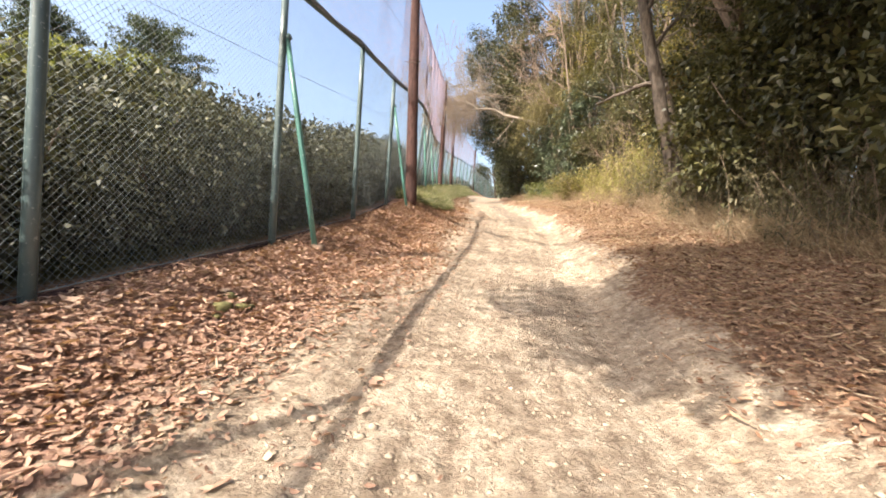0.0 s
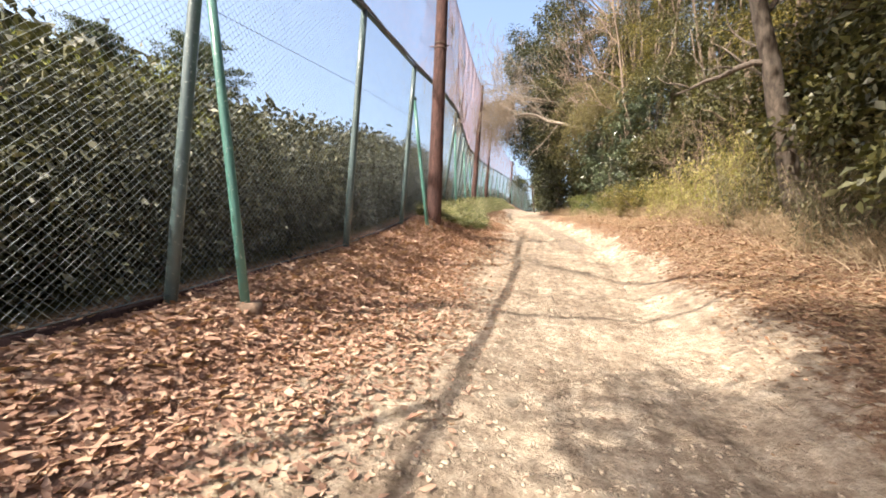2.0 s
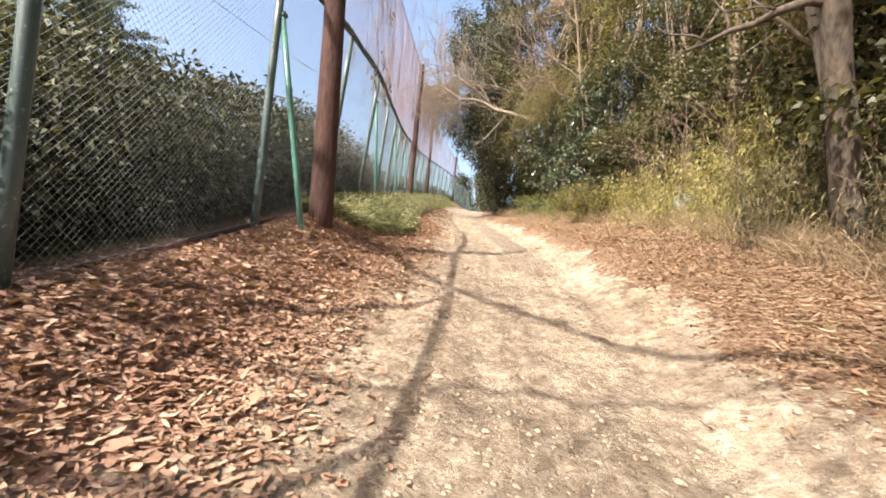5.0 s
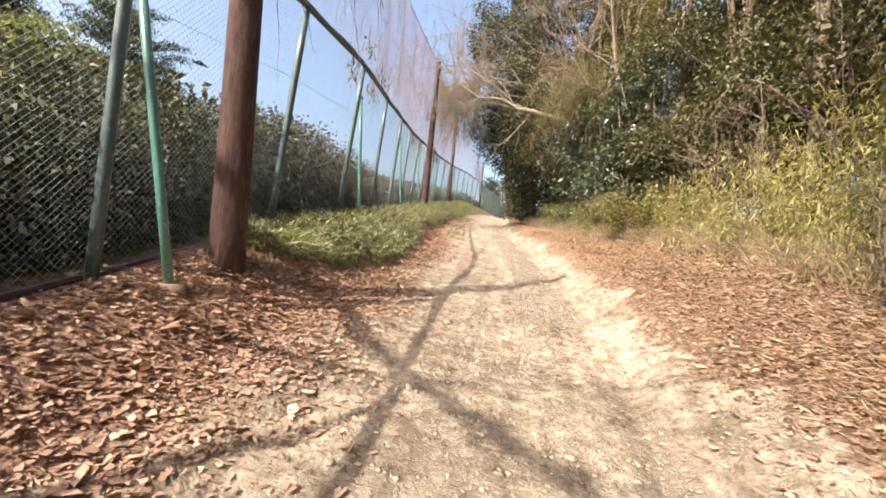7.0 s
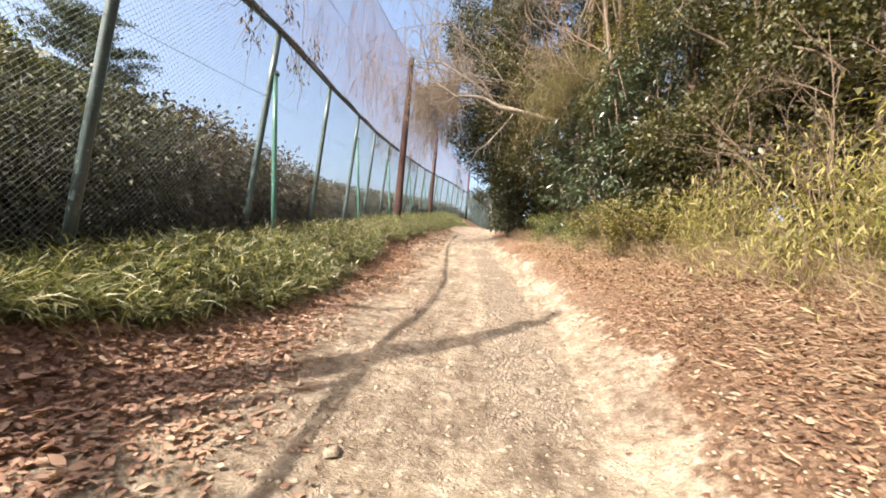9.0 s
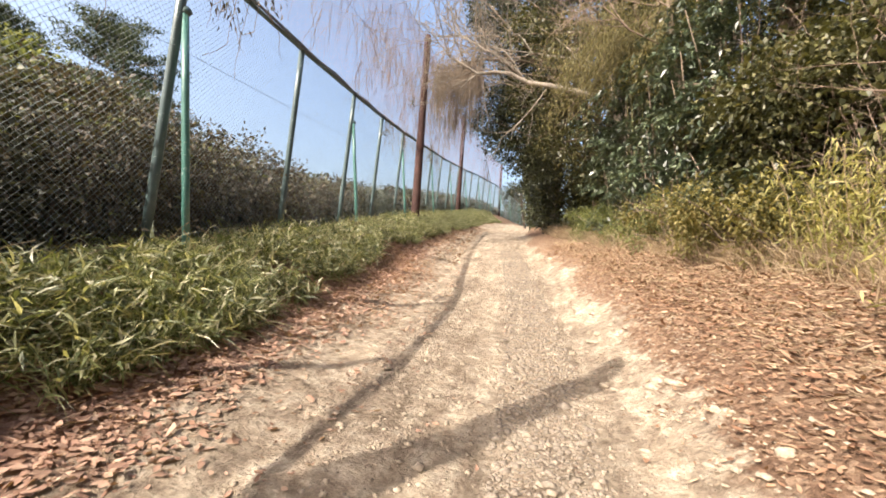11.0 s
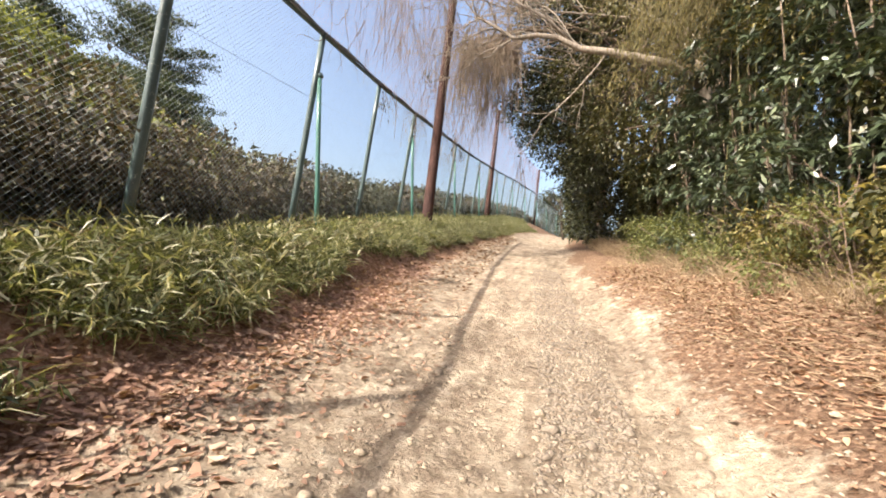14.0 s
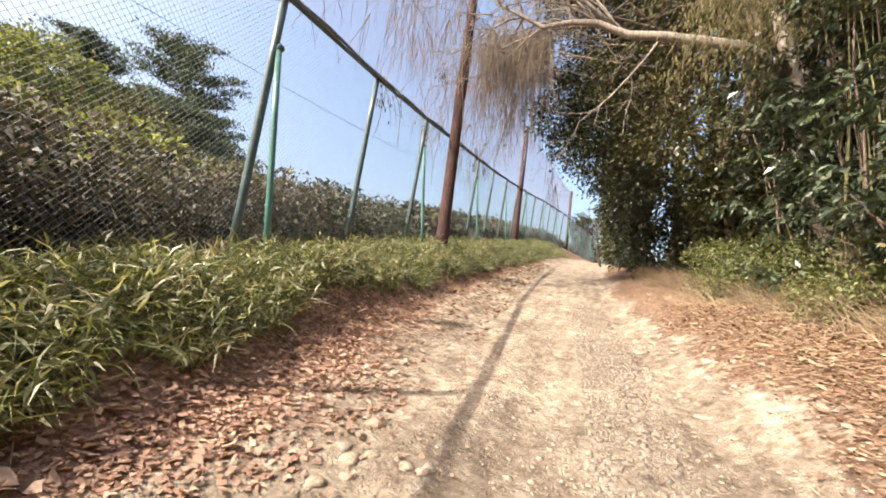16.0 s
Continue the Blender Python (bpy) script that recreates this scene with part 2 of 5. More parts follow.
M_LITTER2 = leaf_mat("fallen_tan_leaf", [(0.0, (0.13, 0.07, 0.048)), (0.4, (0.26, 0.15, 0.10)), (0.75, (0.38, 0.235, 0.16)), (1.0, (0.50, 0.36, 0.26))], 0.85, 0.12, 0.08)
M_HEDGE = leaf_mat("hedge_leaf", [(0.0, (0.022, 0.026, 0.017)), (0.5, (0.060, 0.064, 0.038)), (0.9, (0.120, 0.120, 0.075)), (1.0, (0.19, 0.19, 0.13))], 0.55, 0.14, 0.35)
M_HEDGEB = leaf_mat("brownish_hedge_leaf", [(0.0, (0.040, 0.032, 0.024)), (0.5, (0.092, 0.072, 0.052)), (0.85, (0.160, 0.124, 0.088)), (1.0, (0.200, 0.208, 0.096))], 0.6, 0.16)
M_PINE = leaf_mat("pine_needle_tuft", [(0.0, (0.03, 0.042, 0.03)), (0.5, (0.06, 0.08, 0.05)), (1.0, (0.12, 0.14, 0.085))], 0.6, 0.3)
M_LEFTTREE = leaf_mat("light_green_leaf", [(0.0, (0.075, 0.085, 0.035)), (0.5, (0.15, 0.17, 0.07)), (1.0, (0.27, 0.28, 0.13))], 0.6, 0.4, 0.25)
# leaf colour darkened to carry the shade under the overhang at the bend
M_SHADELEAF = leaf_mat("shade_darkened_leaf", [(0.0, (0.018, 0.022, 0.012)), (0.5, (0.045, 0.052, 0.026)), (0.85, (0.09, 0.10, 0.05)), (1.0, (0.16, 0.17, 0.10))], 0.45, 0.15, 0.4)
M_LAUREL = leaf_mat("glossy_laurel_leaf", [(0.0, (0.018, 0.026, 0.015)), (0.5, (0.045, 0.062, 0.034)), (0.85, (0.085, 0.11, 0.062)), (1.0, (0.19, 0.22, 0.14))], 0.34, 0.14, 0.55)
M_DROOP = leaf_mat("brown_olive_bamboo_leaf", [(0.0, (0.07, 0.06, 0.024)), (0.5, (0.13, 0.11, 0.045)), (1.0, (0.23, 0.19, 0.09))], 0.6, 0.35, 0.2)
M_MOSS = plain_mat("mossy_stone", (0.13, 0.12, 0.05), 0.95, 0, 0.5, 30)
M_STONE = plain_mat("pale_stone", (0.22, 0.18, 0.14), 0.95, 0, 0.4, 60)
M_FOOTING = plain_mat("earthy_concrete", (0.20, 0.14, 0.10), 0.95, 0, 0.35, 14)
M_CLOD = plain_mat("dry_soil_clod", (0.29, 0.235, 0.175), 0.95, 0, 0.4, 50)
M_CANE = plain_mat("olive_bamboo_cane", (0.13, 0.12, 0.05), 0.6, 0, 0.3, 12)


# ================= mesh helpers =================
def mesh_of(name, verts, quads=None, tris=None, mat=None, smooth=False):
    """A mesh from numpy arrays of points and of quads or triangles."""
    me = bpy.data.meshes.new(name)
    verts = np.asarray(verts, np.float32).reshape(-1, 3)
    loops, starts, totals = [], [], []
    at = 0
    for faces, k in ((quads, 4), (tris, 3)):
        if faces is not None and len(faces):
            faces = np.asarray(faces, np.int32).reshape(-1, k)
            loops.append(faces.ravel())
            starts.append(at + k * np.arange(len(faces), dtype=np.int32))
            totals.append(np.full(len(faces), k, np.int32))
            at += faces.size
    loops, starts = np.concatenate(loops), np.concatenate(starts)
    me.vertices.add(len(verts))
    me.vertices.foreach_set("co", verts.ravel())
    me.loops.add(len(loops))
    me.loops.foreach_set("vertex_index", loops)
    me.polygons.add(len(starts))
    me.polygons.foreach_set("loop_start", starts)
    me.update(calc_edges=True)
    if smooth:
        me.polygons.foreach_set("use_smooth", np.ones(len(starts), bool))
    if mat:
        me.materials.append(mat)
    me.validate()
    return me


def part(name, me, parent, label=""):
    ob = new(name, me)
    ob.parent = parent
    return tagged(ob, label)


def thing(name, x, y, z, label, category, group="", kind=""):
    ob = new(name)
    ob.location = (x, y, z)
    ob.empty_display_size = 0.2
    return tagged(ob, label, category, group, kind)


def under(ob, me_name, verts, quads=None, tris=None, mat=None, smooth=False, label=""):
    """A part whose points are given in the world, put under the thing ob."""
    v = np.asarray(verts, float).reshape(-1, 3) - np.array(ob.location)
    return part(me_name, mesh_of(me_name, v, quads, tris, mat, smooth), ob, label)


def tube(pts, radii, sides=8, cap=True):
    """A tapered tube along points: verts, quads, tris."""
    pts = np.asarray(pts, float)
    n = len(pts)
    radii = np.broadcast_to(np.asarray(radii, float), (n,))
    tang = np.gradient(pts, axis=0)
    tang /= np.linalg.norm(tang, axis=1, keepdims=True) + 1e-9
    ref = np.array([0.0, 0.0, 1.0]) if abs(tang[0, 2]) < 0.8 else np.array([1.0, 0.0, 0.0])
    a = np.cross(tang, ref)
    a /= np.linalg.norm(a, axis=1, keepdims=True) + 1e-9
    b = np.cross(tang, a)
    th = np.arange(sides) * 2 * math.pi / sides
    ring = a[:, None, :] * np.cos(th)[None, :, None] + b[:, None, :] * np.sin(th)[None, :, None]
    v = (pts[:, None, :] + ring * radii[:, None, None]).reshape(-1, 3)
    i = np.arange(n - 1)[:, None] * sides
    j = np.arange(sides)[None, :]
    k = (j + 1) % sides
    q = np.stack([i + j, i + k, i + sides + k, i + sides + j], -1).reshape(-1, 4)
    t = np.zeros((0, 3), int)
    if cap:
        v = np.vstack([v, pts[0], pts[-1]])
        c0, c1, last = len(v) - 2, len(v) - 1, (n - 1) * sides
        jj = np.arange(sides)
        kk = (jj + 1) % sides
        t = np.vstack([np.stack([kk, jj, np.full(sides, c0)], 1), np.stack([last + jj, last + kk, np.full(sides, c1)], 1)])
    return v, q, t


class Pile:
    """Gathers pieces of mesh into one."""

    def __init__(self):
        self.v, self.q, self.t, self.n = [], [], [], 0

    def add(self, v, q=None, t=None):
        self.v.append(np.asarray(v, float))
        if q is not None and len(q):
            self.q.append(np.asarray(q) + self.n)
        if t is not None and len(t):
            self.t.append(np.asarray(t) + self.n)
        self.n += len(v)

    def arrays(self):
        return np.vstack(self.v), (np.vstack(self.q) if self.q else None), (np.vstack(self.t) if self.t else None)


rng = np.random.default_rng(7)


def unit(v):
    return v / (np.linalg.norm(v, axis=-1, keepdims=True) + 1e-9)


def leaves(p, length, width, aim_dir=None, spread=1.0, droop=0.0, fold=0.25):
    """A folded, pointed leaf (two quads on a midrib) at each point p. Returns verts and quads."""
    n = len(p)
    d = rng.normal(size=(n, 3)) * spread
    if aim_dir is not None:
        d = d + aim_dir
    d[:, 2] -= droop
    d = unit(d)
    s = unit(np.cross(d, rng.normal(size=(n, 3)) * 0.6 + np.array([0, 0, 1.0])))
    u = np.cross(s, d)
    ln = (length * rng.uniform(0.65, 1.3, n))[:, None]
    wd = (width * rng.uniform(0.7, 1.25, n))[:, None]
    base, tip = p, p + d * ln - u * ln * 0.12
    mid = p + d * ln * 0.45 + u * ln * 0.06
    left, right = mid + s * wd * 0.5 + u * wd * fold, mid - s * wd * 0.5 + u * wd * fold
    v = np.stack([base, left, tip, right], 1).reshape(-1, 3)
    q = np.arange(4 * n).reshape(n, 4)
    return v, q


def strips(p, d, length, width, bend, segs=3):
    """Arching grass blades: p feet, d first directions, bending over by bend. Verts and quads."""
    n = len(p)
    d = unit(d)
    s = unit(np.cross(d, rng.normal(size=(n, 3)) * 0.35 + unit(np.stack([d[:, 1], -d[:, 0], 0 * d[:, 0]], 1))))
    rows = []
    cur, dr = p.copy(), d.copy()
    step = (length / segs)[:, None]
    for k in range(segs + 1):
        w = (width * (1.0 - (k / segs) ** 1.6 * 0.92))[:, None] * 0.5
        rows.append(np.stack([cur - s * w, cur + s * w], 1))
        cur = cur + dr * step
        hz = unit(np.stack([d[:, 0], d[:, 1], np.zeros(n)], 1))
        dr = unit(dr + (hz * 0.5 - np.array([0, 0, 1.0])) * bend[:, None] / segs * 1.6)
    v = np.stack(rows, 1).reshape(-1, 3)
    o = np.arange(n)[:, None] * (segs + 1) * 2
    k = np.arange(segs)[None, :] * 2
    q = np.stack([o + k, o + k + 1, o + k + 3, o + k + 2], -1).reshape(-1, 4)
    return v, q


# ================= the lie of the land =================
YY = np.arange(-80, 320, 0.5)


def curve(knots, smooth=6):
    ys, vs = zip(*knots)
    v = np.interp(YY, ys, vs)
    ker = np.exp(-0.5 * (np.arange(-20, 21) / smooth) ** 2)
    return np.convolve(np.pad(v, 20, mode="edge"), ker / ker.sum(), "valid")


XC = curve([(-20, 0.0), (5, 0.15), (13, 0.45), (20, 0.15), (25, -0.35), (30, -1.1), (43, -2.1), (58, -1.5), (75, 1.5), (110, 14), (200, 60)])
XF = curve([(-20, -3.6), (3, -3.5), (6, -3.36), (9, -3.26), (12, -3.43), (15, -3.57), (18, -3.76), (21, -4.07), (24, -4.46), (27, -4.92), (30, -5.24), (40, -5.95), (50, -6.1), (60, -5.6), (70, -4.6), (80, -3.0), (110, 6.0), (200, 50)], 2.2)
ZR = curve([(-80, -8.0), (-20, -3.06), (6.5, 0.74), (11, 1.40), (14.5, 2.10), (18, 2.58), (22, 2.98), (40, 5.55), (54, 7.5), (64, 8.5), (90, 9.2), (320, 9.5)], 3)
BL = curve([(-20, 0.45), (8, 0.5), (12, 0.78), (18, 0.9), (30, 1.05), (60, 1.2), (90, 1.0)])
RS = curve([(-20, 0.95), (10, 0.95), (16, 1.25), (24, 1.3), (30, 0.9), (38, 0.55), (60, 0.55)])


def xc(y): return np.interp(y, YY, XC)
def xf(y): return np.interp(y, YY, XF)
def zr(y): return np.interp(y, YY, ZR)


def sstep(a, b, x):
    t = np.clip((x - a) / (b - a), 0, 1)
    return t * t * (3 - 2 * t)


def wave_noise(x, y, seed, scale):
    """Smooth, cheap two-dimensional noise from turned sine waves."""
    r = np.random.default_rng(seed)
    out = 0
    for k in range(7):
        a, f, ph = r.uniform(0, 6.28), scale * r.uniform(0.6, 1.7), r.uniform(0, 6.28)
        out = out + np.sin((x * math.cos(a) + y * math.sin(a)) * f + ph + 1.3 * np.sin((x * math.sin(a) - y * math.cos(a)) * f * 0.6 + ph))
    return out / 7


LATTICE = np.random.default_rng(99).uniform(-1, 1, (256, 256))


def lumps(x, y, cell, shift):
    """Irregular lumps from a lattice of random heights."""
    u, w = x / cell + shift, y / cell + shift * 1.7
    i, j = np.floor(u).astype(int), np.floor(w).astype(int)
    a, b = u - i, w - j
    a, b = a * a * (3 - 2 * a), b * b * (3 - 2 * b)
    g = lambda p, q: LATTICE[p % 256, q % 256]
    return (g(i, j) * (1 - a) + g(i + 1, j) * a) * (1 - b) + (g(i, j + 1) * (1 - a) + g(i + 1, j + 1) * a) * b


def land(x, y, fine=True):
    x, y = np.asarray(x, float), np.asarray(y, float)
    c, f = xc(y), xf(y)
    dx = x - c
    z = zr(y) - 0.05 * np.exp(-(dx / 0.9) ** 2)
    # bank up to the fence
    fd = f - c
    t = (dx - (-1.25)) / (fd + 0.35 + 1.25)
    z = z + np.interp(y, YY, BL) * (0.22 * sstep(0, 0.55, t) + 0.78 * sstep(0.45, 1.02, t)) * (dx < -1.2)
    # bank on the side of the wood
    hi = np.interp(y, YY, RS)
    z = z + hi * 0.42 * sstep(0.9, 2.2, dx) + hi * 0.42 * sstep(2.0, 4.6, dx) + 0.10 * np.clip(dx - 4.0, 0, 30)
    # wheel ruts
    wob = 0.12 * np.sin(y * 0.55) + 0.08 * np.sin(y * 1.3 + 1)
    z = z - 0.035 * np.exp(-((dx - 0.95 - wob) / 0.16) ** 2) - 0.025 * np.exp(-((dx + 0.55 - wob) / 0.18) ** 2)
    if fine:
        road = np.exp(-(dx / 1.6) ** 4)
        z = z + 0.035 * wave_noise(x, y, 3, 1.6) + 0.022 * wave_noise(x, y, 4, 5.5) + 0.012 * wave_noise(x, y, 5, 17) + 0.006 * wave_noise(x, y, 6, 34) + road * (0.4 + 0.6 * sstep(-0.3, 0.4, lumps(x, y, 1.3, 5.0))) * (0.034 * np.clip(lumps(x, y, 0.33, 11.0), -0.35, 1) + 0.030 * np.clip(lumps(x, y, 0.17, 23.0), -0.2, 1)) + 0.05 * np.exp(-((dx - 1.25 - 0.3 * lumps(0 * x, y, 1.1, 3.0)) / 0.16) ** 2) * np.clip(lumps(x, y, 0.28, 31.0), -0.2, 1) * sstep(15, 18, y)
    return z


def ground_z(x, y): return float(land(x, y))


def grid_axis(lo, hi, dense_lo, dense_hi, step, far):
    mid = np.arange(dense_lo, dense_hi + 1e-6, step)
    g = 1.16
    up, s = [dense_hi], step
    while up[-1] < hi:
        s = min(s * g, far)
        up.append(up[-1] + s)
    dn, s = [dense_lo], step
    while dn[-1] > lo:
        s = min(s * g, far)
        dn.append(dn[-1] - s)
    return np.concatenate([np.array(dn[1:])[::-1], mid, np.array(up[1:])])


def build_ground():
    gx = grid_axis(-900, 900, -3.4, 3.6, 0.05, 60)
    gy = grid_axis(-500, 1500, 0.8, 30.0, 0.085, 60)
    X, Y = np.meshgrid(gx, gy)
    Z = land(X, np.clip(Y, -60, 300))
    v = np.stack([X, Y, Z], -1).reshape(-1, 3)
    nx, ny = len(gx), len(gy)
    i = np.arange(ny - 1)[:, None] * nx + np.arange(nx - 1)[None, :]
    q = np.stack([i, i + 1, i + nx + 1, i + nx], -1).reshape(-1, 4)
    me = mesh_of("ground", v, q, None, M_GROUND, True)
    dx = v[:, 0] - xc(v[:, 1])
    wv = wave_noise(v[:, 0], v[:, 1], 11, 1.2) * 0.35 + wave_noise(v[:, 0], v[:, 1], 12, 3.2) * 0.2
    wide = np.interp(v[:, 1], [0, 8, 12, 16, 20, 40], [1.35, 1.4, 1.2, 0.95, 0.9, 1.0])
    sand = (0.5 * sstep(-2.9, -2.0, dx + wv) + 0.5 * sstep(-2.1, -1.35, dx + wv)) * (1 - sstep(wide - 0.25, wide + 1.15, dx + wv * 1.7))
    straw = np.maximum(sstep(-0.5, 0.8, dx), sstep(24, 36, v[:, 1]))
    # grass beyond the fence, drawn in to darken the hedge's shaded foot
    field_shade = 1 - sstep(-0.7, -0.1, v[:, 0] - xf(v[:, 1]))
    col = np.stack([sand, straw, field_shade, np.ones_like(sand)], 1).astype(np.float32)
    a = me.attributes.new("zone", "FLOAT_COLOR", "POINT")
    a.data.foreach_set("color", col.ravel())
    tagged(new("ground", me), "sunken sandy dirt road between leaf-covered banks", "ground", "", "structure")


build_ground()


# ================= fence, poles and net =================
PITCH, FIRST, TALL = 3.02, 2.79, 3.6
POST_Y = [FIRST + PITCH * k for k in range(-4, 0)] + [2.79, 5.91, 9.05, 12.14, 15.11, 18.09, 21.0, 23.99, 26.91, 29.96] + [29.96 + PITCH * k for k in range(1, 18)]


def foot(y):
    lean = 0.13 * sstep(11, 16, y)
    return np.array([xf(y) - lean, y, zr(y) + np.interp(y, YY, BL)])


def crown(y):
    py = np.array(POST_Y)
    px = xf(py) + 0.05 * sstep(11, 16, py) + 0.14 * np.exp(-((py - 16.6) / 2.2) ** 2)
    pz = zr(py) + np.interp(py, YY, BL) + np.interp(py, [3, 9, 12, 15, 18, 22], [3.88, 3.84, 3.7, 3.62, 3.6, 3.56])
    return np.array([np.interp(y, py, px), y, np.interp(y, py, pz)])


def wires(a0, b0, a1, b1, pitch, rad, sag=0.0):
    """Crossed slanting wires filling the panel a0 a1 (feet) b0 b1 (tops)."""
    w, h = np.linalg.norm(a1 - a0), 0.5 * (np.linalg.norm(b0 - a0) + np.linalg.norm(b1 - a1))
    c = np.arange(pitch * 0.5, w + h, pitch)
    u0 = np.clip(c - h, 0, w)
    u1 = np.clip(c, 0, w)
    s = np.stack([np.stack([u0, c - u0], 1), np.stack([u1, c - u1], 1)], 1)
    s[..., 1] = np.clip(s[..., 1], 0, h)
    s2 = s.copy()
    s2[..., 0] = w - s2[..., 0]
    s = np.concatenate([s, s2]) / np.array([w, h])
    side = np.concatenate([np.full(len(c), 1.0), np.full(len(c), -1.0)])
    u, vv = s[..., 0:1], s[..., 1:2]
    P = (a0 * (1 - u) + a1 * u) * (1 - vv) + (b0 * (1 - u) + b1 * u) * vv
    along = unit(a1 - a0)
    nrm = unit(np.cross(along, np.array([0, 0, 1.0])))
    P = P + nrm * (side[:, None, None] * rad * 0.8)
    if sag:
        P = P + nrm * sag * np.sin(math.pi * vv)
    d = unit(P[:, 1] - P[:, 0])
    e = unit(np.cross(d, nrm))
    th = np.array([0, 2.094, 4.189])
    ring = e[:, None, :] * np.cos(th)[None, :, None] + nrm[None, None, :] * np.sin(th)[None, :, None]
    V = (P[:, :, None, :] + ring[:, None, :, :] * rad).reshape(-1, 3)
    o = np.arange(len(P))[:, None] * 6
    j = np.array([0, 1, 2])[None, :]
    k = np.array([1, 2, 0])[None, :]
    return V, np.stack([o + j, o + k, o + 3 + k, o + 3 + j], -1).reshape(-1, 4)


def build_fence():
    f = thing("chain_link_fence", *foot(FIRST), "tall green chain-link fence on steel posts along the bank", "fence")
    for k, y in enumerate(POST_Y):
        a, b = foot(y), crown(y)
        a = a - (b - a) / TALL * 0.25
        under(f, "post", *tube(np.linspace(a, b + (0, 0, 0.03), 5), 0.055, 10), M_GREEN, True)
        if (k - 4) % 2 == 1:
            top = a + (b - a) * 0.80 + (0.05, 0.03, 0)
            fx, fy = foot(y)[0] + (0.60 if y < 14 else 0.52), y + (0.24 if y < 14 else 0.1)
            low = np.array([fx, fy, ground_z(fx, fy) - 0.15])
            br = under(f, "brace", *tube(np.linspace(low, top, 4), 0.042, 10), M_GREENB, True, "bright green diagonal brace with scuffed paint")
            c = unit(top - low)
            v, q, t = tube(np.array([top - c * 0.02 + (-0.11, 0, 0.0), top + (0.05, 0, 0.05)]), 0.05, 8)
            clamp = part("clamp", mesh_of("clamp", v - np.array(f.location), q, t, M_RAIL, True), br)
            fd = Pile()
            fd.add(*tube(np.array([low + (0, 0, 0.02), low + (0, 0, 0.19)]), [0.13, 0.11], 9))
            v, q, t = fd.arrays()
            part("concrete_footing", mesh_of("concrete_footing", v - np.array(f.location), q, t, M_FOOTING, False), br, "small earth-stained concrete footing")
    for y0, y1 in zip(POST_Y[:-1], POST_Y[1:]):
        under(f, "top_rail", *tube(np.stack([crown(y0), crown(y1)]), 0.036, 8), M_RAIL, True)
        for hh, nm in ((0.0, "bottom_wire"), (0.66, "tension_wire")):
            p0, p1 = foot(y0) + (crown(y0) - foot(y0)) * hh + (0.02, 0, 0.06), foot(y1) + (crown(y1) - foot(y1)) * hh + (0.02, 0, 0.06)
            under(f, nm, *tube(np.stack([p0, p1]), 0.0035 if hh else 0.006, 5), M_WIRE, True)
        off = np.array([-0.055, 0, 0])
        far = y0 > 34
        under(f, "mesh_panel", *wires(foot(y0) + off + (0, 0, 0.04), crown(y0) + off, foot(y1) + off + (0, 0, 0.04), crown(y1) + off, 0.074 if not far else 0.11, (0.0020 if y0 < 12 else 0.0023) if not far else 0.0034), None, M_WIRE)
        # dark strip added under the mesh to stand for the shade at its foot
        k0, k1 = foot(y0) + (-0.07, 0, -0.19), foot(y1) + (-0.07, 0, -0.19)
        w, h = np.array([0.05, 0, 0]), np.array([0, 0, 0.2])
        v = np.array([k0 - w, k0 + w, k0 + w + h, k0 - w + h, k1 - w, k1 + w, k1 + w + h, k1 - w + h])
        q = [[0, 3, 2, 1], [4, 5, 6, 7], [0, 1, 5, 4], [1, 2, 6, 5], [2, 3, 7, 6], [3, 0, 4, 7]]
        under(f, "foot_shade_strip", v, q, None, M_POLE)


POLES = [(-2.95, 13.2, 7.1, 0.195, -0.27), (-4.92, 31.5, 8.2, 0.19, 0.0), (-5.95, 45.6, 7.6, 0.19, 0.0), (-5.0, 66.5, 6.6, 0.18, 0.0)]


def build_poles():
    tops = []
    for i, (x, y, h, r, lean) in enumerate(POLES):
        z0 = ground_z(x, y)
        p = thing("wooden_pole", x, y, z0, "weathered reddish-brown timber pole carrying a tall net", "pole", "net poles along the fence")
        hs = np.linspace(-0.4, h, 12)
        pts = np.stack([x + lean * hs / h, y + 0.0 * hs, z0 + hs], 1)
        under(p, "shaft", *tube(pts, np.linspace(r, r * 0.72, 12), 16), M_POLE, True)
        for hb in (0.62 * h, 0.62 * h + 0.12, h - 0.25):
            q = np.array([x + lean * hb / h, y, z0 + hb])
            under(p, "iron_band", *tube(np.array([q, q + (0, 0, 0.05)]), r * 0.80 + 0.012, 16), M_BAND, True)
        q = np.array([x + lean * 0.62, y, z0 + 0.63 * h])
        under(p, "hook", *tube(np.array([q + (-0.30, 0, 0.04), q + (0.0, 0, 0.0), q + (0.22, 0, 0.05)]), 0.015, 6), M_BAND, True)
        tops.append(np.array([x + lean, y, z0 + h]))
    return tops


build_fence()
TOPS = build_poles()
TOPS0 = [TOPS[0] + np.array([-0.2, -18.3, -2.4])] + TOPS


def net_top(y):
    ys = [t[1] for t in TOPS0]
    x, z = np.interp(y, ys, [t[0] for t in TOPS0]), np.interp(y, ys, [t[2] for t in TOPS0])
    k = int(np.clip(np.searchsorted(ys, y) - 1, 0, len(ys) - 2))
    u = (y - ys[k]) / (ys[k + 1] - ys[k])
    return np.array([x, y, z - 0.15 - 0.5 * 4 * u * (1 - u) * 0.4])


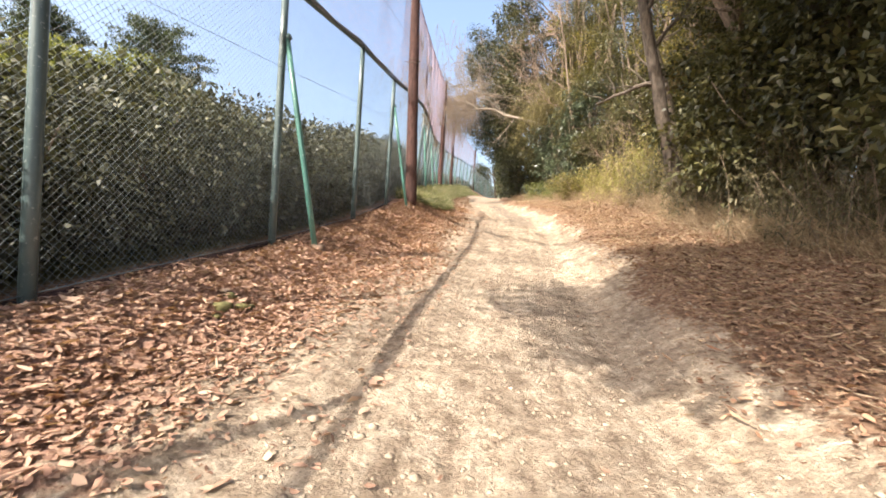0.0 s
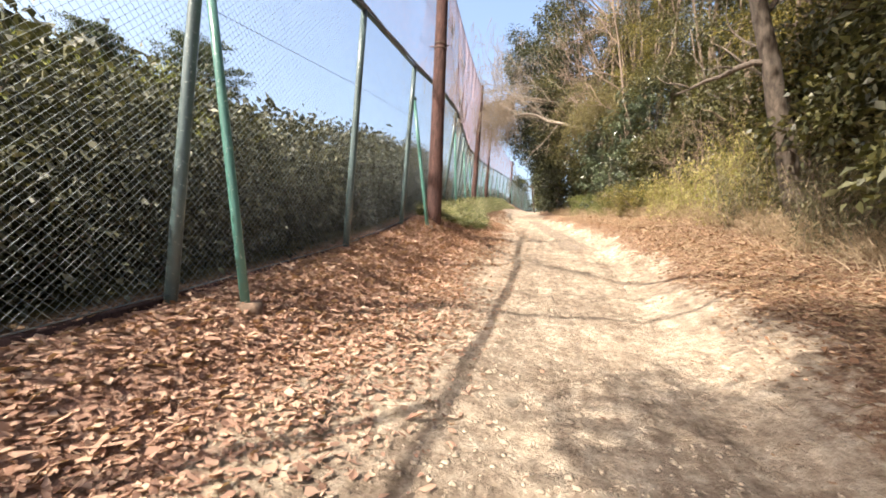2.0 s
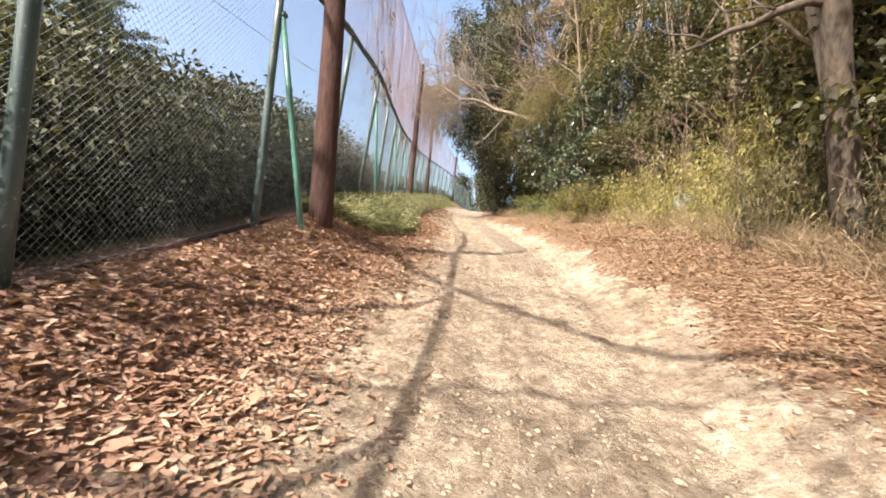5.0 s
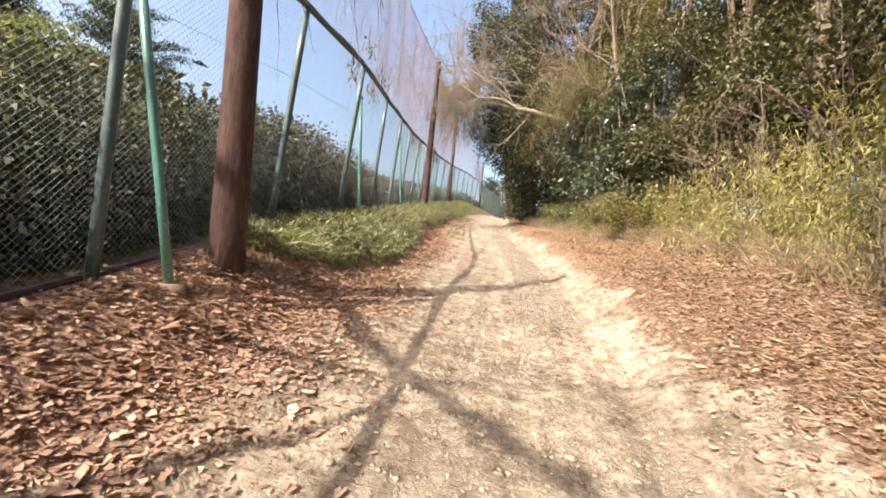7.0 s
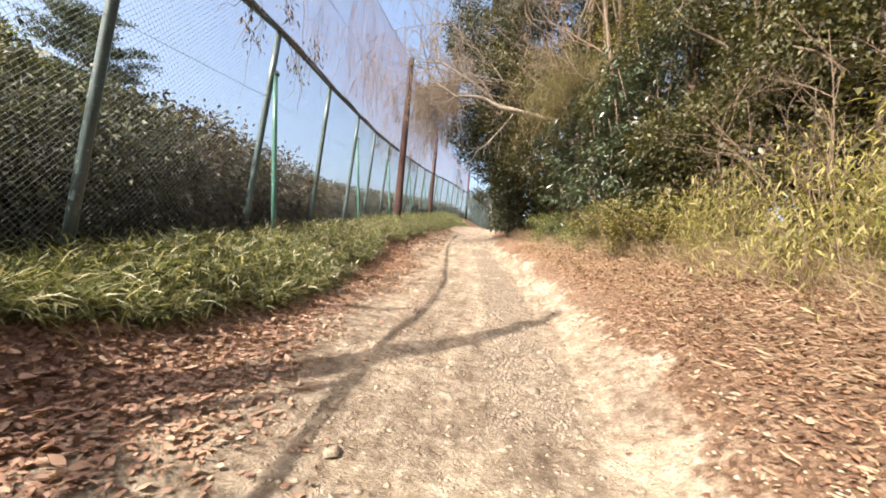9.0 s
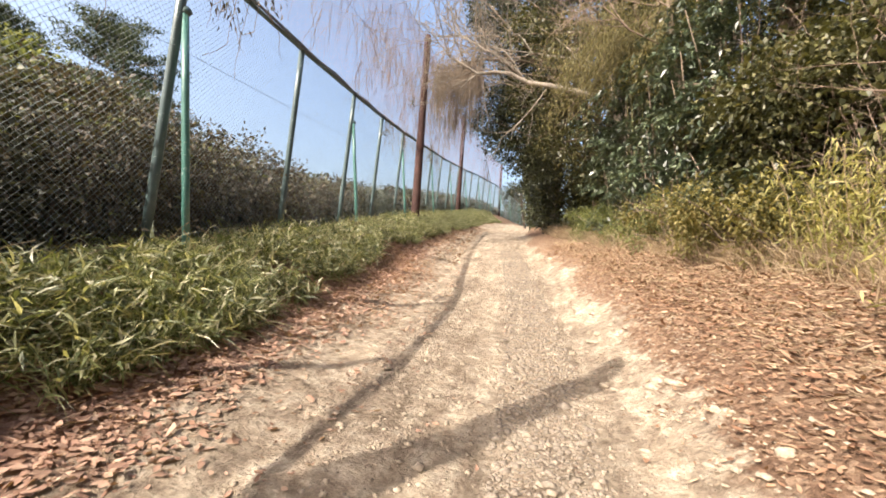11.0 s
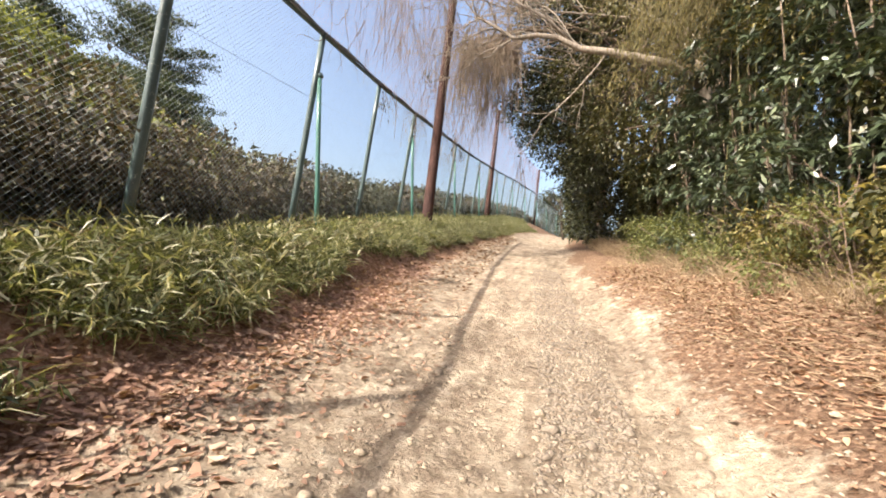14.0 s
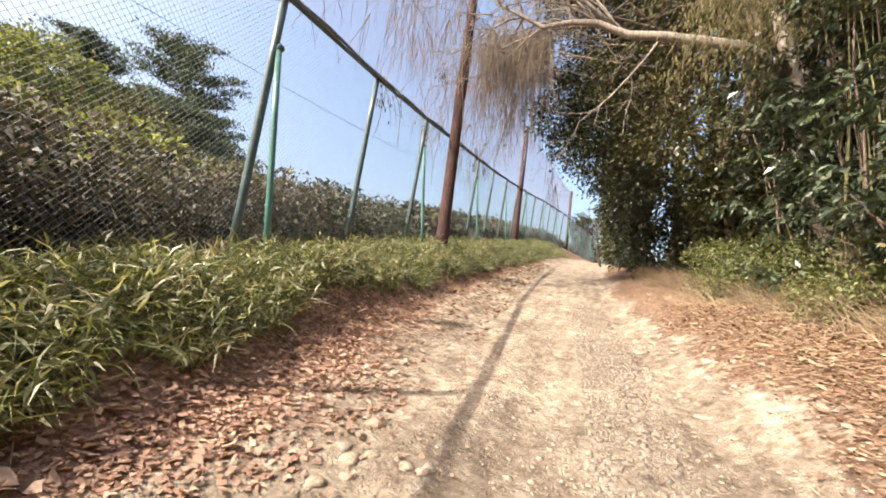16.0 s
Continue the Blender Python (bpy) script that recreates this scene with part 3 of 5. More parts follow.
def build_net():
    n = thing("high_ball_net", *crown(FIRST), "faded lavender safety net strung above the fence between poles", "net")
    ys = np.arange(-4.5, 66.4, 2.36)
    for y0, y1 in zip(ys[:-1], ys[1:]):
        a0, a1 = crown(y0) + (0.02, 0, 0.02), crown(y1) + (0.02, 0, 0.02)
        b0, b1 = net_top(y0), net_top(y1)
        far = y0 > 26
        v, q = wires(a0, b0, a1, b1, 0.062 if not far else 0.09, 0.0016 if y0 < 12 else (0.0021 if not far else 0.0028), 0.12)
        under(n, "net_panel", v, q, None, M_NET)
    ys = np.arange(-4.5, 66.4, 0.6)
    roll = np.array([crown(y) + (0.05, 0, 0.03 + 0.015 * math.sin(y * 2.3)) for y in ys])
    under(n, "rolled_hem", *tube(roll, 0.030 + 0.010 * np.sin(ys * 3.1), 7), M_HEM, True)
    for hh, r in ((1.0, 0.009), (0.5, 0.006)):
        pts = np.array([net_top(y) * hh + crown(y) * (1 - hh) for y in np.arange(-4.5, 66.4, 1.2)])
        under(n, "cable", *tube(pts, r, 5), M_CABLE, True)


build_net()


# ================= plants: builders =================
def wander(p, d, length, n, jitter, pull=(0, 0, 0)):
    pts, d = [np.array(p, float)], unit(np.array(d, float))
    for _ in range(n):
        d = unit(d + rng.normal(size=3) * jitter + np.array(pull))
        pts.append(pts[-1] + d * length / n)
    return np.array(pts)


def branches(pile, p, d, length, r, depth, kids=3, jitter=0.18, pull=(0, 0, 0), tips=None, shrink=0.62, sides=6):
    """A limb that forks into thinner ones; their ends are put in tips."""
    n = 5 if depth > 0 else 4
    pts = wander(p, d, length, n, jitter, pull)
    pile.add(*tube(pts, np.linspace(r, r * (0.55 if depth else 0.3), n + 1), sides if depth > 1 else (4 if depth else 3), False))
    if tips is not None and depth <= 1:
        tips.extend(pts[2:])
    if depth == 0:
        return
    for k in range(kids):
        i = rng.integers(2, n + 1)
        dd = unit(pts[i] - pts[i - 1])
        side = unit(np.cross(dd, rng.normal(size=3)))
        branches(pile, pts[i], dd * 0.75 + side * rng.uniform(0.5, 1.0), length * shrink * rng.uniform(0.75, 1.2), r * 0.5, depth - 1, kids, jitter, pull, tips, shrink, sides)


def clumps(blobs, per_m2, leaves_per, spread, flat=0.8):
    """Leaf places in ragged clumps over the skins of ellipsoids (x, y, z, rx, ry, rz), with their outward ways."""
    P, N = [], []
    for bx, by, bz, rx, ry, rz in blobs:
        area = 4 * math.pi * ((rx * ry) ** 1.6 / 3 + (rx * rz) ** 1.6 / 3 + (ry * rz) ** 1.6 / 3) ** (1 / 1.6)
        k = max(6, int(area * per_m2))
        n = unit(rng.normal(size=(k, 3)))
        rad = rng.uniform(0.62, 1.08, k)[:, None]
        c = np.array([bx, by, bz]) + n * rad * np.array([rx, ry, rz])
        m = rng.poisson(leaves_per, k)
        cc, nn = np.repeat(c, m, 0), np.repeat(n, m, 0)
        off = rng.normal(size=cc.shape) * spread
        off[:, 2] *= flat
        P.append(cc + off)
        N.append(unit(nn + off / spread * 0.35))
    return np.vstack(P), np.vstack(N)


def leafy(ob, name, blobs, mat, per_m2, leaves_per, spread, length, width, droop=0.25, keep=None, label=""):
    p, n = clumps(blobs, per_m2, leaves_per, spread)
    ok = p[:, 2] > land(p[:, 0], p[:, 1], False) + 0.02
    if keep is not None:
        ok &= keep(p)
    v, q = leaves(p[ok], length, width, n[ok] * 0.9, 0.6, droop)
    return under(ob, name, v, q, None, mat, False, label)


def rosettes(ob, name, blobs, mat, per_m2, length, width, n=8, label=""):
    """Whorls of long leaves at the twig ends over the blobs."""
    c, nn = clumps(blobs, per_m2, 1.0, 0.05)
    ok = c[:, 2] > land(c[:, 0], c[:, 1], False) + 0.1
    c, nn = c[ok], nn[ok]
    axis = unit(nn * 0.7 + np.array([0, 0, 0.6]))
    e1 = unit(np.cross(axis, rng.normal(size=axis.shape)))
    e2 = np.cross(axis, e1)
    th = np.arange(n) * 2 * math.pi / n
    d = axis[:, None, :] * 0.3 + e1[:, None, :] * np.cos(th)[None, :, None] + e2[:, None, :] * np.sin(th)[None, :, None]
    d = d.reshape(-1, 3)
    v, q = leaves(np.repeat(c, n, 0) + d * 0.015, length, width, d * 2.4, 0.4, 0.7, 0.18)
    return under(ob, name, v, q, None, mat, False, label)


def stems(ob, name, base, blobs, mat, r=0.03, n=8):
    for k in range(n):
        b = blobs[k % len(blobs)]
        end = np.array(b[:3]) + rng.normal(size=3) * np.array(b[3:]) * 0.4
        st = np.array(base) + rng.normal(size=3) * (0.15, 0.15, 0.0)
        st[2] = ground_z(st[0], st[1]) - 0.05
        u = np.linspace(0, 1, 6)[:, None]
        pts = st * (1 - u) + end * u + rng.normal(size=(6, 3)) * 0.05 * (u * (1 - u) * 4)
        under(ob, "stem", *tube(pts, np.linspace(r, r * 0.35, 6), 5), mat, True)


# ================= the hedge behind the fence =================
def build_hedge():
    y = -3.0
    while y < 74:
        w = rng.uniform(1.5, 2.0) if y < 34 else 2.6
        x = xf(y) - 1.08 - rng.uniform(0, 0.2)
        z = ground_z(x, y)
        tall = np.interp(y, [0, 17, 20.5, 23.5, 30, 60], [2.15, 2.2, 2.0, 1.35, 1.25, 1.3]) * rng.uniform(0.93, 1.08)
        brown = 17.0 < y < 27 or (y > 30 and rng.random() < 0.5)
        h = thing("hedge_shrub", x, y, z, "dense brownish clipped shrub behind the wire fence" if brown else "dense dark green evergreen shrub behind the wire fence", "shrub", "hedge behind the fence")
        blobs = [(x + rng.uniform(-0.1, 0.1), y + o, z + tall * hh, 0.75, w * 0.48, tall * 0.34) for o, hh in ((-w * 0.25, 0.34), (w * 0.25, 0.34), (0, 0.66), (w * 0.3, 0.68), (-w * 0.3, 0.10), (w * 0.25, 0.10))[: 6 if y < 14 else 4]]
        near = y < 32
        leafy(h, "foliage", blobs, M_HEDGEB if brown else M_HEDGE, (14 if y < 20 else 12) if near else 5, 12 if near else 7, 0.13, 0.095 if near else 0.23, 0.046 if near else 0.125)
        # extra row added behind to stop sunlight coming through the hedge
        deep = [(x - 1.15 + rng.uniform(-0.15, 0.15), y + o, z + tall * hh, 0.8, w * 0.55, tall * 0.36) for o, hh in ((-w * 0.2, 0.3), (w * 0.2, 0.35), (0, 0.72))]
        leafy(h, "sun_blocking_foliage", deep, M_HEDGE, 7 if near else 3, 9, 0.15, 0.20, 0.12)
        stems(h, "stems", (x, y, z), blobs, M_BARK, 0.02, 7)
        y += w * 0.92


build_hedge()


def broad_tree(name, label, x, y, blobs, mat, bark, trunk_r, per_m2, leaves_per, spread, length, width, z=None, lean=(0, 0), droop=0.25, group="", cat="tree", limbs=True, keep=None):
    z = ground_z(x, y) if z is None else z
    t = thing(name, x, y, z, label, cat, group)
    top = max(b[2] for b in blobs)
    u = np.linspace(0, 1, 8)[:, None]
    pts = np.array([x, y, z - 0.3]) * (1 - u) + np.array([x + lean[0], y + lean[1], z + (top - z) * 0.85]) * u + rng.normal(size=(8, 3)) * 0.06 * np.array([1, 1, 0])
    under(t, "trunk", *tube(pts, np.linspace(trunk_r, trunk_r * 0.35, 8), 10), bark, True)
    if limbs:
        for b in blobs:
            i = int(np.clip(rng.integers(2, 7), 1, 7))
            u = np.linspace(0, 1, 5)[:, None]
            lp = pts[i] * (1 - u) + np.array(b[:3]) * u + rng.normal(size=(5, 3)) * 0.08 * u
            under(t, "limb", *tube(lp, np.linspace(trunk_r * 0.4, trunk_r * 0.1, 5), 6), bark, True)
    leafy(t, "crown", blobs, mat, per_m2, leaves_per, spread, length, width, droop, keep)
    return t


# rounded green trees and far pines beyond the hedge
def build_left_trees():
    for x, y, r, top in ((-15, 9, 2.2, 6.8), (-17, 14, 2.6, 8.3), (-15, 20, 2.3, 7.6), (-18, 25.5, 2.6, 9.3), (-22, 31, 3.0, 10.8), (-13, 27, 1.7, 7.6), (-15, 35, 2.0, 8.4), (-25, 17, 3.0, 10.5), (-28, 25, 3.2, 12.0), (-37, 32, 5.0, 17.5), (-41.6, 37.5, 5.0, 19.0), (-32, 37, 4.0, 13.7), (-30, 40, 4.0, 13.2), (-27.5, 42.5, 3.5, 12.2), (-24, 45, 3.2, 11.6)):
        z = ground_z(x, y)
        bl = [(x + rng.normal() * r * 0.5, y + rng.normal() * r * 0.5, top - r * 0.75 - k * r * 0.42, r * rng.uniform(0.55, 0.8), r * rng.uniform(0.55, 0.8), r * rng.uniform(0.4, 0.6)) for k in (0, 0.3, 0.9, 1.4, 1.8, 2.3, 2.8)]
        broad_tree("round_tree", "light green leafy tree standing beyond the hedge", x, y, bl, M_LEFTTREE if y < 30 or rng.random() < 0.6 else M_EVER, M_BARK, 0.16, 2.7, 13, 0.27, 0.24 if y < 30 else 0.30, 0.15 if y < 30 else 0.19, group="trees beyond the hedge")


def pine(x, y, top, wide, z=None):
    z = ground_z(x, y) if z is None else z
    t = thing("pine_tree", x, y, z, "tall dark pine with layered flat branches far behind the hedge", "tree", "pines beyond the hedge")
    trunk = wander((x, y, z - 0.3), (0.03, 0, 1), top - z, 9, 0.05)
    under(t, "trunk", *tube(trunk, np.linspace(0.4, 0.08, 10), 9), M_BARK, True)
    P = []
    for lvl in np.linspace(0.36, 0.98, 9):
        i = lvl * 9
        c = trunk[int(i)] * (1 - i % 1) + trunk[min(9, int(i) + 1)] * (i % 1)
        L = wide * (1.25 - lvl) * rng.uniform(0.8, 1.25) + 0.6
        a0 = rng.uniform(0, 6.28)
        for k in range(4):
            a = a0 + k * 1.57 + rng.normal() * 0.3
            lp = wander(c, (math.cos(a), math.sin(a), 0.12), L * rng.uniform(0.7, 1.15), 5, 0.1, (0, 0, 0.03))
            under(t, "limb", *tube(lp, np.linspace(0.13, 0.03, 6), 5), M_BARK, True)
            for q in lp[2:]:
                for j in range(6):
                    pad = q + rng.normal(size=3) * (0.7, 0.7, 0.12) + np.array([0, 0, 0.25])
                    P.append(pad + rng.normal(size=(26, 3)) * np.array([0.45, 0.45, 0.13]))
    p = np.vstack(P)
    v, q = leaves(p, 0.46, 0.14, np.array([[0, 0, 0.7]]), 0.7, 0)
    under(t, "crown", v, q, None, M_PINE)


def build_pines():
    pine(-46.5, 52, 27.5, 8.0)
    pine(-61, 51, 29.5, 8.0)
    pine(-42, 50, 19.0, 5.5)
    pine(-72, 46, 30, 8)
    pine(-66, 33, 26, 7)


build_left_trees()
build_pines()


# ================= the wood on the other side =================
def edge(y):
    """The foot of the thicket."""
    return np.interp(y, [-6, 4, 8, 14, 20, 26, 30, 35, 42, 50, 62, 80], [5.4, 5.0, 4.6, 4.7, 4.3, 3.2, 2.5, 1.7, 1.0, 0.4, 1.6, 6.0])


def bamboo_clump(x, y, tall, n, mat, group, label, lean=(-0.15, -0.1), leaf=0.17, dense=34):
    z = ground_z(x, y)
    t = thing("bamboo_clump", x, y, z, label, "bamboo", group)
    P = []
    for k in range(n):
        bx, by = x + rng.normal() * 0.35, y + rng.normal() * 0.35
        h = tall * rng.uniform(0.55, 1.08)
        lp = wander((bx, by, ground_z(bx, by) - 0.05), (lean[0] + rng.normal() * 0.1, lean[1] + rng.normal() * 0.1, 1), h, 6, 0.07, (lean[0] * 0.12, lean[1] * 0.12, -0.03))
        under(t, "cane", *tube(lp, np.linspace(0.010, 0.003, 7), 4), M_STRAW if mat is M_BAMBOO else M_TWIG, True)
        m = int(dense * h)
        u = rng.uniform(0.12, 1.0, m) * 6 * 0.999
        i = u.astype(int)
        q = lp[i] * (1 - (u % 1))[:, None] + lp[i + 1] * (u % 1)[:, None] + rng.normal(size=(m, 3)) * 0.10
        P.append(q)
    p = np.vstack(P)
    side = rng.normal(size=(len(p), 3)) * 0.5 + np.array([lean[0] * 2, lean[1] * 2, -0.2])
    v, q = leaves(p, leaf, leaf * 0.13, side, 0.45, 0.35, 0.1)
    under(t, "foliage", v, q, None, mat)
    return t


def twig_brush(x, y, tall, n, mat, label, z=None, lean=(-0.12, -0.06), r=0.011):
    z = ground_z(x, y) if z is None else z
    t = thing("bare_brush", x, y, z, label, "brushwood", "bare brush at the wood's edge")
    for k in range(n):
        pile = Pile()
        branches(pile, (x + rng.normal() * 0.3, y + rng.normal() * 0.3, z - 0.05), (lean[0] + rng.normal() * 0.2, lean[1] + rng.normal() * 0.2, 1), tall * rng.uniform(0.55, 0.85), r, 2, 5, 0.14, (0, 0, 0.02), None, 0.36, 4)
        under(t, "branch", *pile.arrays(), mat, True)
    return t


def build_wood():
    # tall dark evergreens: a front row and a deeper one
    for x, y, tall, r, lo in ((6.4, 3.6, 9.5, 1.6, 0.30), (6.9, 6.3, 10.0, 1.7, 0.26), (6.8, 9.0, 10.5, 1.7, 0.30), (7.1, 11.6, 11.0, 1.8, 0.42), (6.9, 14.3, 12.0, 1.8, 0.30), (6.7, 17.0, 12.5, 1.8, 0.24), (6.6, 19.6, 13.0, 1.9, 0.22), (6.2, 22.2, 13.0, 1.9, 0.22), (5.6, 24.8, 13.5, 1.9, 0.22), (5.2, 27.4, 14.5, 2.0, 0.22), (4.6, 30.0, 19.0, 2.0, 0.24), (4.6, 33.0, 21.0, 2.2, 0.3), (6.6, 31.2, 17.5, 2.2, 0.4),
                           (9.6, 5.0, 11.5, 2.3, 0.15), (9.8, 9.8, 12.5, 2.4, 0.15), (9.6, 14.6, 13.0, 2.4, 0.15), (9.3, 19.2, 13.5, 2.5, 0.15), (8.6, 24.0, 15.5, 2.5, 0.15), (7.8, 29.0, 16.5, 2.5, 0.15), (12.5, 12.0, 14.5, 3.0, 0.1), (12.3, 20.0, 15.5, 3.0, 0.1), (12.0, 28.0, 16.0, 3.0, 0.1)):
        z = ground_z(x, y)
        bl = [(x + rng.normal() * r * 0.4 - 0.4 * h, y + rng.normal() * r * 0.5, z + tall * h, r * rng.uniform(0.42, 0.72), r * rng.uniform(0.45, 0.75), r * rng.uniform(0.17, 0.27) if x < 8 else r * 0.42) for h in np.linspace(lo, 0.95, 14 if x < 8 and y > 13 else 11)]
        mk = (M_EVER, M_OLIVE, M_EVER, M_BROWNLEAF)[int(y * 5) % 4] if x < 8 and (9 < y < 19 or y > 26) else M_EVER
        broad_tree("evergreen_tree", "tall dark evergreen tree in the wood beside the road" if mk is M_EVER else "tall olive-brown leafy tree in the wood beside the road", x, y, bl, mk, M_BARK, 0.17, 6.2 if x < 8 else 2.7, 14, 0.21, 0.118 if x < 8 else 0.26, 0.056 if x < 8 else 0.14, group="evergreens of the wood")
    # low canopy reaching out over the bank at the start
    for x, y, zb in ((5.4, 5.2, 5.6), (6.3, 8.8, 6.2), (6.6, 11.5, 7.0)):
        bl = [(x + rng.normal() * 0.7, y + rng.normal() * 0.7, zb + k * 0.45, 1.0, 1.0, 0.42) for k in range(5)]
        broad_tree("overhanging_evergreen", "leafy evergreen whose boughs reach over the bank", x + 1.6, y + 0.3, bl, M_EVER, M_BARK, 0.17, 13, 17, 0.17, 0.105, 0.05, lean=(-0.9, 0), group="overhanging evergreens")
    # leaning grey trunks
    for x, y, lx, ly, h, r, m in ((6.4, 11.2, -0.75, 0.3, 6.5, 0.17, M_BARK), (7.0, 12.0, -1.0, 0.6, 6.5, 0.13, M_PALE), (7.6, 8.2, 0.2, 0.1, 7, 0.12, M_BARK), (7.2, 5.0, 0.3, 0, 7, 0.10, M_PALE), (7.9, 14.5, -0.4, 0, 8, 0.14, M_BARK), (-0.9, 50.0, -1.2, 0.0, 3.4, 0.10, M_SHADEBARK), (5.35, 13.5, -2.2, 0.0, 8.5, 0.22, M_SHADEBARK), (6.0, 14.2, -2.6, -0.3, 8.0, 0.12, M_PALE)):
        t = thing("leaning_trunk", x, y, ground_z(x, y), "leaning grey tree trunk among the undergrowth", "tree", "leaning trunks")
        z = ground_z(x, y)
        pts = wander((x, y, z - 0.2), (lx / 6, ly / 6, 1), h, 9, 0.05)
        under(t, "trunk", *tube(pts, np.linspace(r, r * 0.5, 10), 10), m, True)
        for k in (4, 5, 6, 8):
            arm = wander(pts[k], (rng.normal() - 0.4, rng.normal(), 0.6), 1.9, 6, 0.2)
            under(t, "limb", *tube(arm, np.linspace(r * 0.35, r * 0.1, 7), 6), m, True)
            for q in arm[2:6]:
                twig = wander(q, rng.normal(size=3) + np.array([-0.3, 0, 0.4]), rng.uniform(0.5, 1.1), 5, 0.22)
                under(t, "twig", *tube(twig, np.linspace(r * 0.12, r * 0.03, 6), 4), m, True)
    # faded grey-green bamboo grass of the first stretch
    y = 2.5
    while y < 14.6:
        for row in range(3):
            bamboo_clump(edge(y) + 0.2 + row * 0.75 + rng.normal() * 0.15, y + rng.normal() * 0.2, 1.5 + 0.6 * row, 7, M_GREYB, "faded bamboo grass", "faded grey-green bamboo grass at the foot of the wood", (-0.12, -0.1), 0.14, 85)
        y += 0.8
    # fresh yellow-green bamboo
    y = 14.8
    while y < 18.8:
        for row in range(3):
            bamboo_clump(edge(y) + 0.15 + row * 0.65 + rng.normal() * 0.15, y + rng.normal() * 0.2, (1.5, 2.5, 3.3)[row] * np.interp(y, [14.8, 16.2, 18.8], [0.75, 1.05, 0.6]), 9, M_BAMBOO, "yellow-green bamboo", "yellow-green dwarf bamboo leaning over the bank", (-0.2, -0.1), 0.17, 40)
        y += 0.75
    for x, y in ((4.35, 19.8), (4.7, 20.3), (4.4, 20.9), (5.1, 20.9)):
        bamboo_clump(x, y, 1.7, 12, M_BAMBOO, "yellow-green bamboo", "yellow-green dwarf bamboo leaning over the bank", (-0.15, -0.1), 0.16, 42)
    # bare reddish brush
    for x, y, tl in ((6.2, 17.8, 3.4), (6.6, 20.4, 3.8), (5.9, 22.2, 3.2), (5.3, 20.2, 2.3), (7.2, 15.5, 3.6), (5.6, 12.5, 2.4), (6.1, 9.5, 2.2), (5.4, 6.4, 1.9), (5.0, 18.6, 4.6), (5.2, 20.8, 5.2), (5.4, 23.2, 3.6), (5.6, 16.6, 4.6), (3.5, 24.6, 1.6), (3.3, 27.2, 1.5)):
        twig_brush(x, y, tl, 7, M_REDTWIG, "bare brown brushwood with tangled twigs")
    # rounded dark shrub, small olive shrubs and broad-leaved shrubs at the bend
    def shrub(name, label, x, y, blobs, mat, per, lp, sp, ln, wd, group, droop=0.25):
        z = ground_z(x, y)
        t = thing(name, x, y, z, label, "shrub", group)
        leafy(t, "foliage", blobs, mat, per, lp, sp, ln, wd, droop)
        stems(t, "stems", (x, y, z), blobs, M_BARK, 0.03, 9)

    def blobs_at(x, y, zs, r, n, sq=0.75):
        g = ground_z(x, y)
        return [(x + rng.normal() * r * 0.45, y + rng.normal() * r * 0.45, g + rng.uniform(*zs), r * rng.uniform(0.5, 0.75), r * rng.uniform(0.5, 0.75), r * sq * rng.uniform(0.5, 0.75)) for _ in range(n)]

    for x, y, r in ((6.0, 4.4, 1.3), (5.9, 6.6, 1.4), (5.9, 8.6, 1.4), (6.0, 10.6, 1.4), (6.1, 12.6, 1.4), (6.4, 14.6, 1.3), (8.0, 6.0, 1.6), (8.0, 9.5, 1.6), (8.0, 13.0, 1.6), (7.4, 16.2, 1.6), (7.2, 18.6, 1.6), (7.0, 21.0, 1.6), (6.6, 23.4, 1.5), (4.9, 31.4, 1.5), (4.6, 33.6, 1.5), (4.4, 35.8, 1.5), (4.0, 38.2, 1.5), (3.6, 32.8, 1.2), (3.3, 35.0, 1.2), (3.0, 37.2, 1.2), (2.5, 39.6, 1.2)):
        shrub("understory_shrub", "dark evergreen undergrowth below the trees", x, y, blobs_at(x, y, (0.8, 4.6) if y < 30 else (0.3, 3.6), r, 11), M_EVER, 4.2, 13, 0.18, 0.175, 0.088, "undergrowth")
    for x, y, r in ((4.9, 22.6, 1.5), (4.4, 24.4, 1.4)):
        shrub("round_shrub", "rounded dark evergreen shrub with glinting leaves", x, y, blobs_at(x, y, (0.7, 2.8), r, 9), M_EVER, 14, 16, 0.16, 0.12, 0.06, "rounded shrubs")
    for x, y, r in ((4.3, 26.4, 1.7), (4.0, 28.6, 1.7), (4.9, 24.9, 1.4), (3.7, 30.8, 1.7)):
        z = ground_z(x, y)
        t = thing("broadleaf_shrub", x, y, z, "large glossy broad-leaved evergreen shrub on the bank", "shrub", "broad-leaved shrubs")
        bl = blobs_at(x, y, (0.5, 6.6), r, 16, 0.42)
        rosettes(t, "foliage", bl, M_LAUREL, 7, 0.17, 0.056, 7)
        stems(t, "stems", (x, y, z), bl, M_BARK, 0.03, 12)
    # laurel-like shrubs with whorls of long shining leaves, hanging over the bank
    for y, far, hi, n in ((23.4, 0.55, 3.2, 9), (24.9, 0.35, 4.4, 12), (26.5, 0.3, 5.0, 13), (28.3, 0.35, 4.6, 12), (30.2, 0.4, 4.0, 10)):
        x = edge(y) + far - 0.2
        g = ground_z(x, y)
        t = thing("laurel_shrub", x + 0.5, y, ground_z(x + 0.5, y), "dark laurel shrub with whorls of long shining leaves", "shrub", "laurel shrubs")
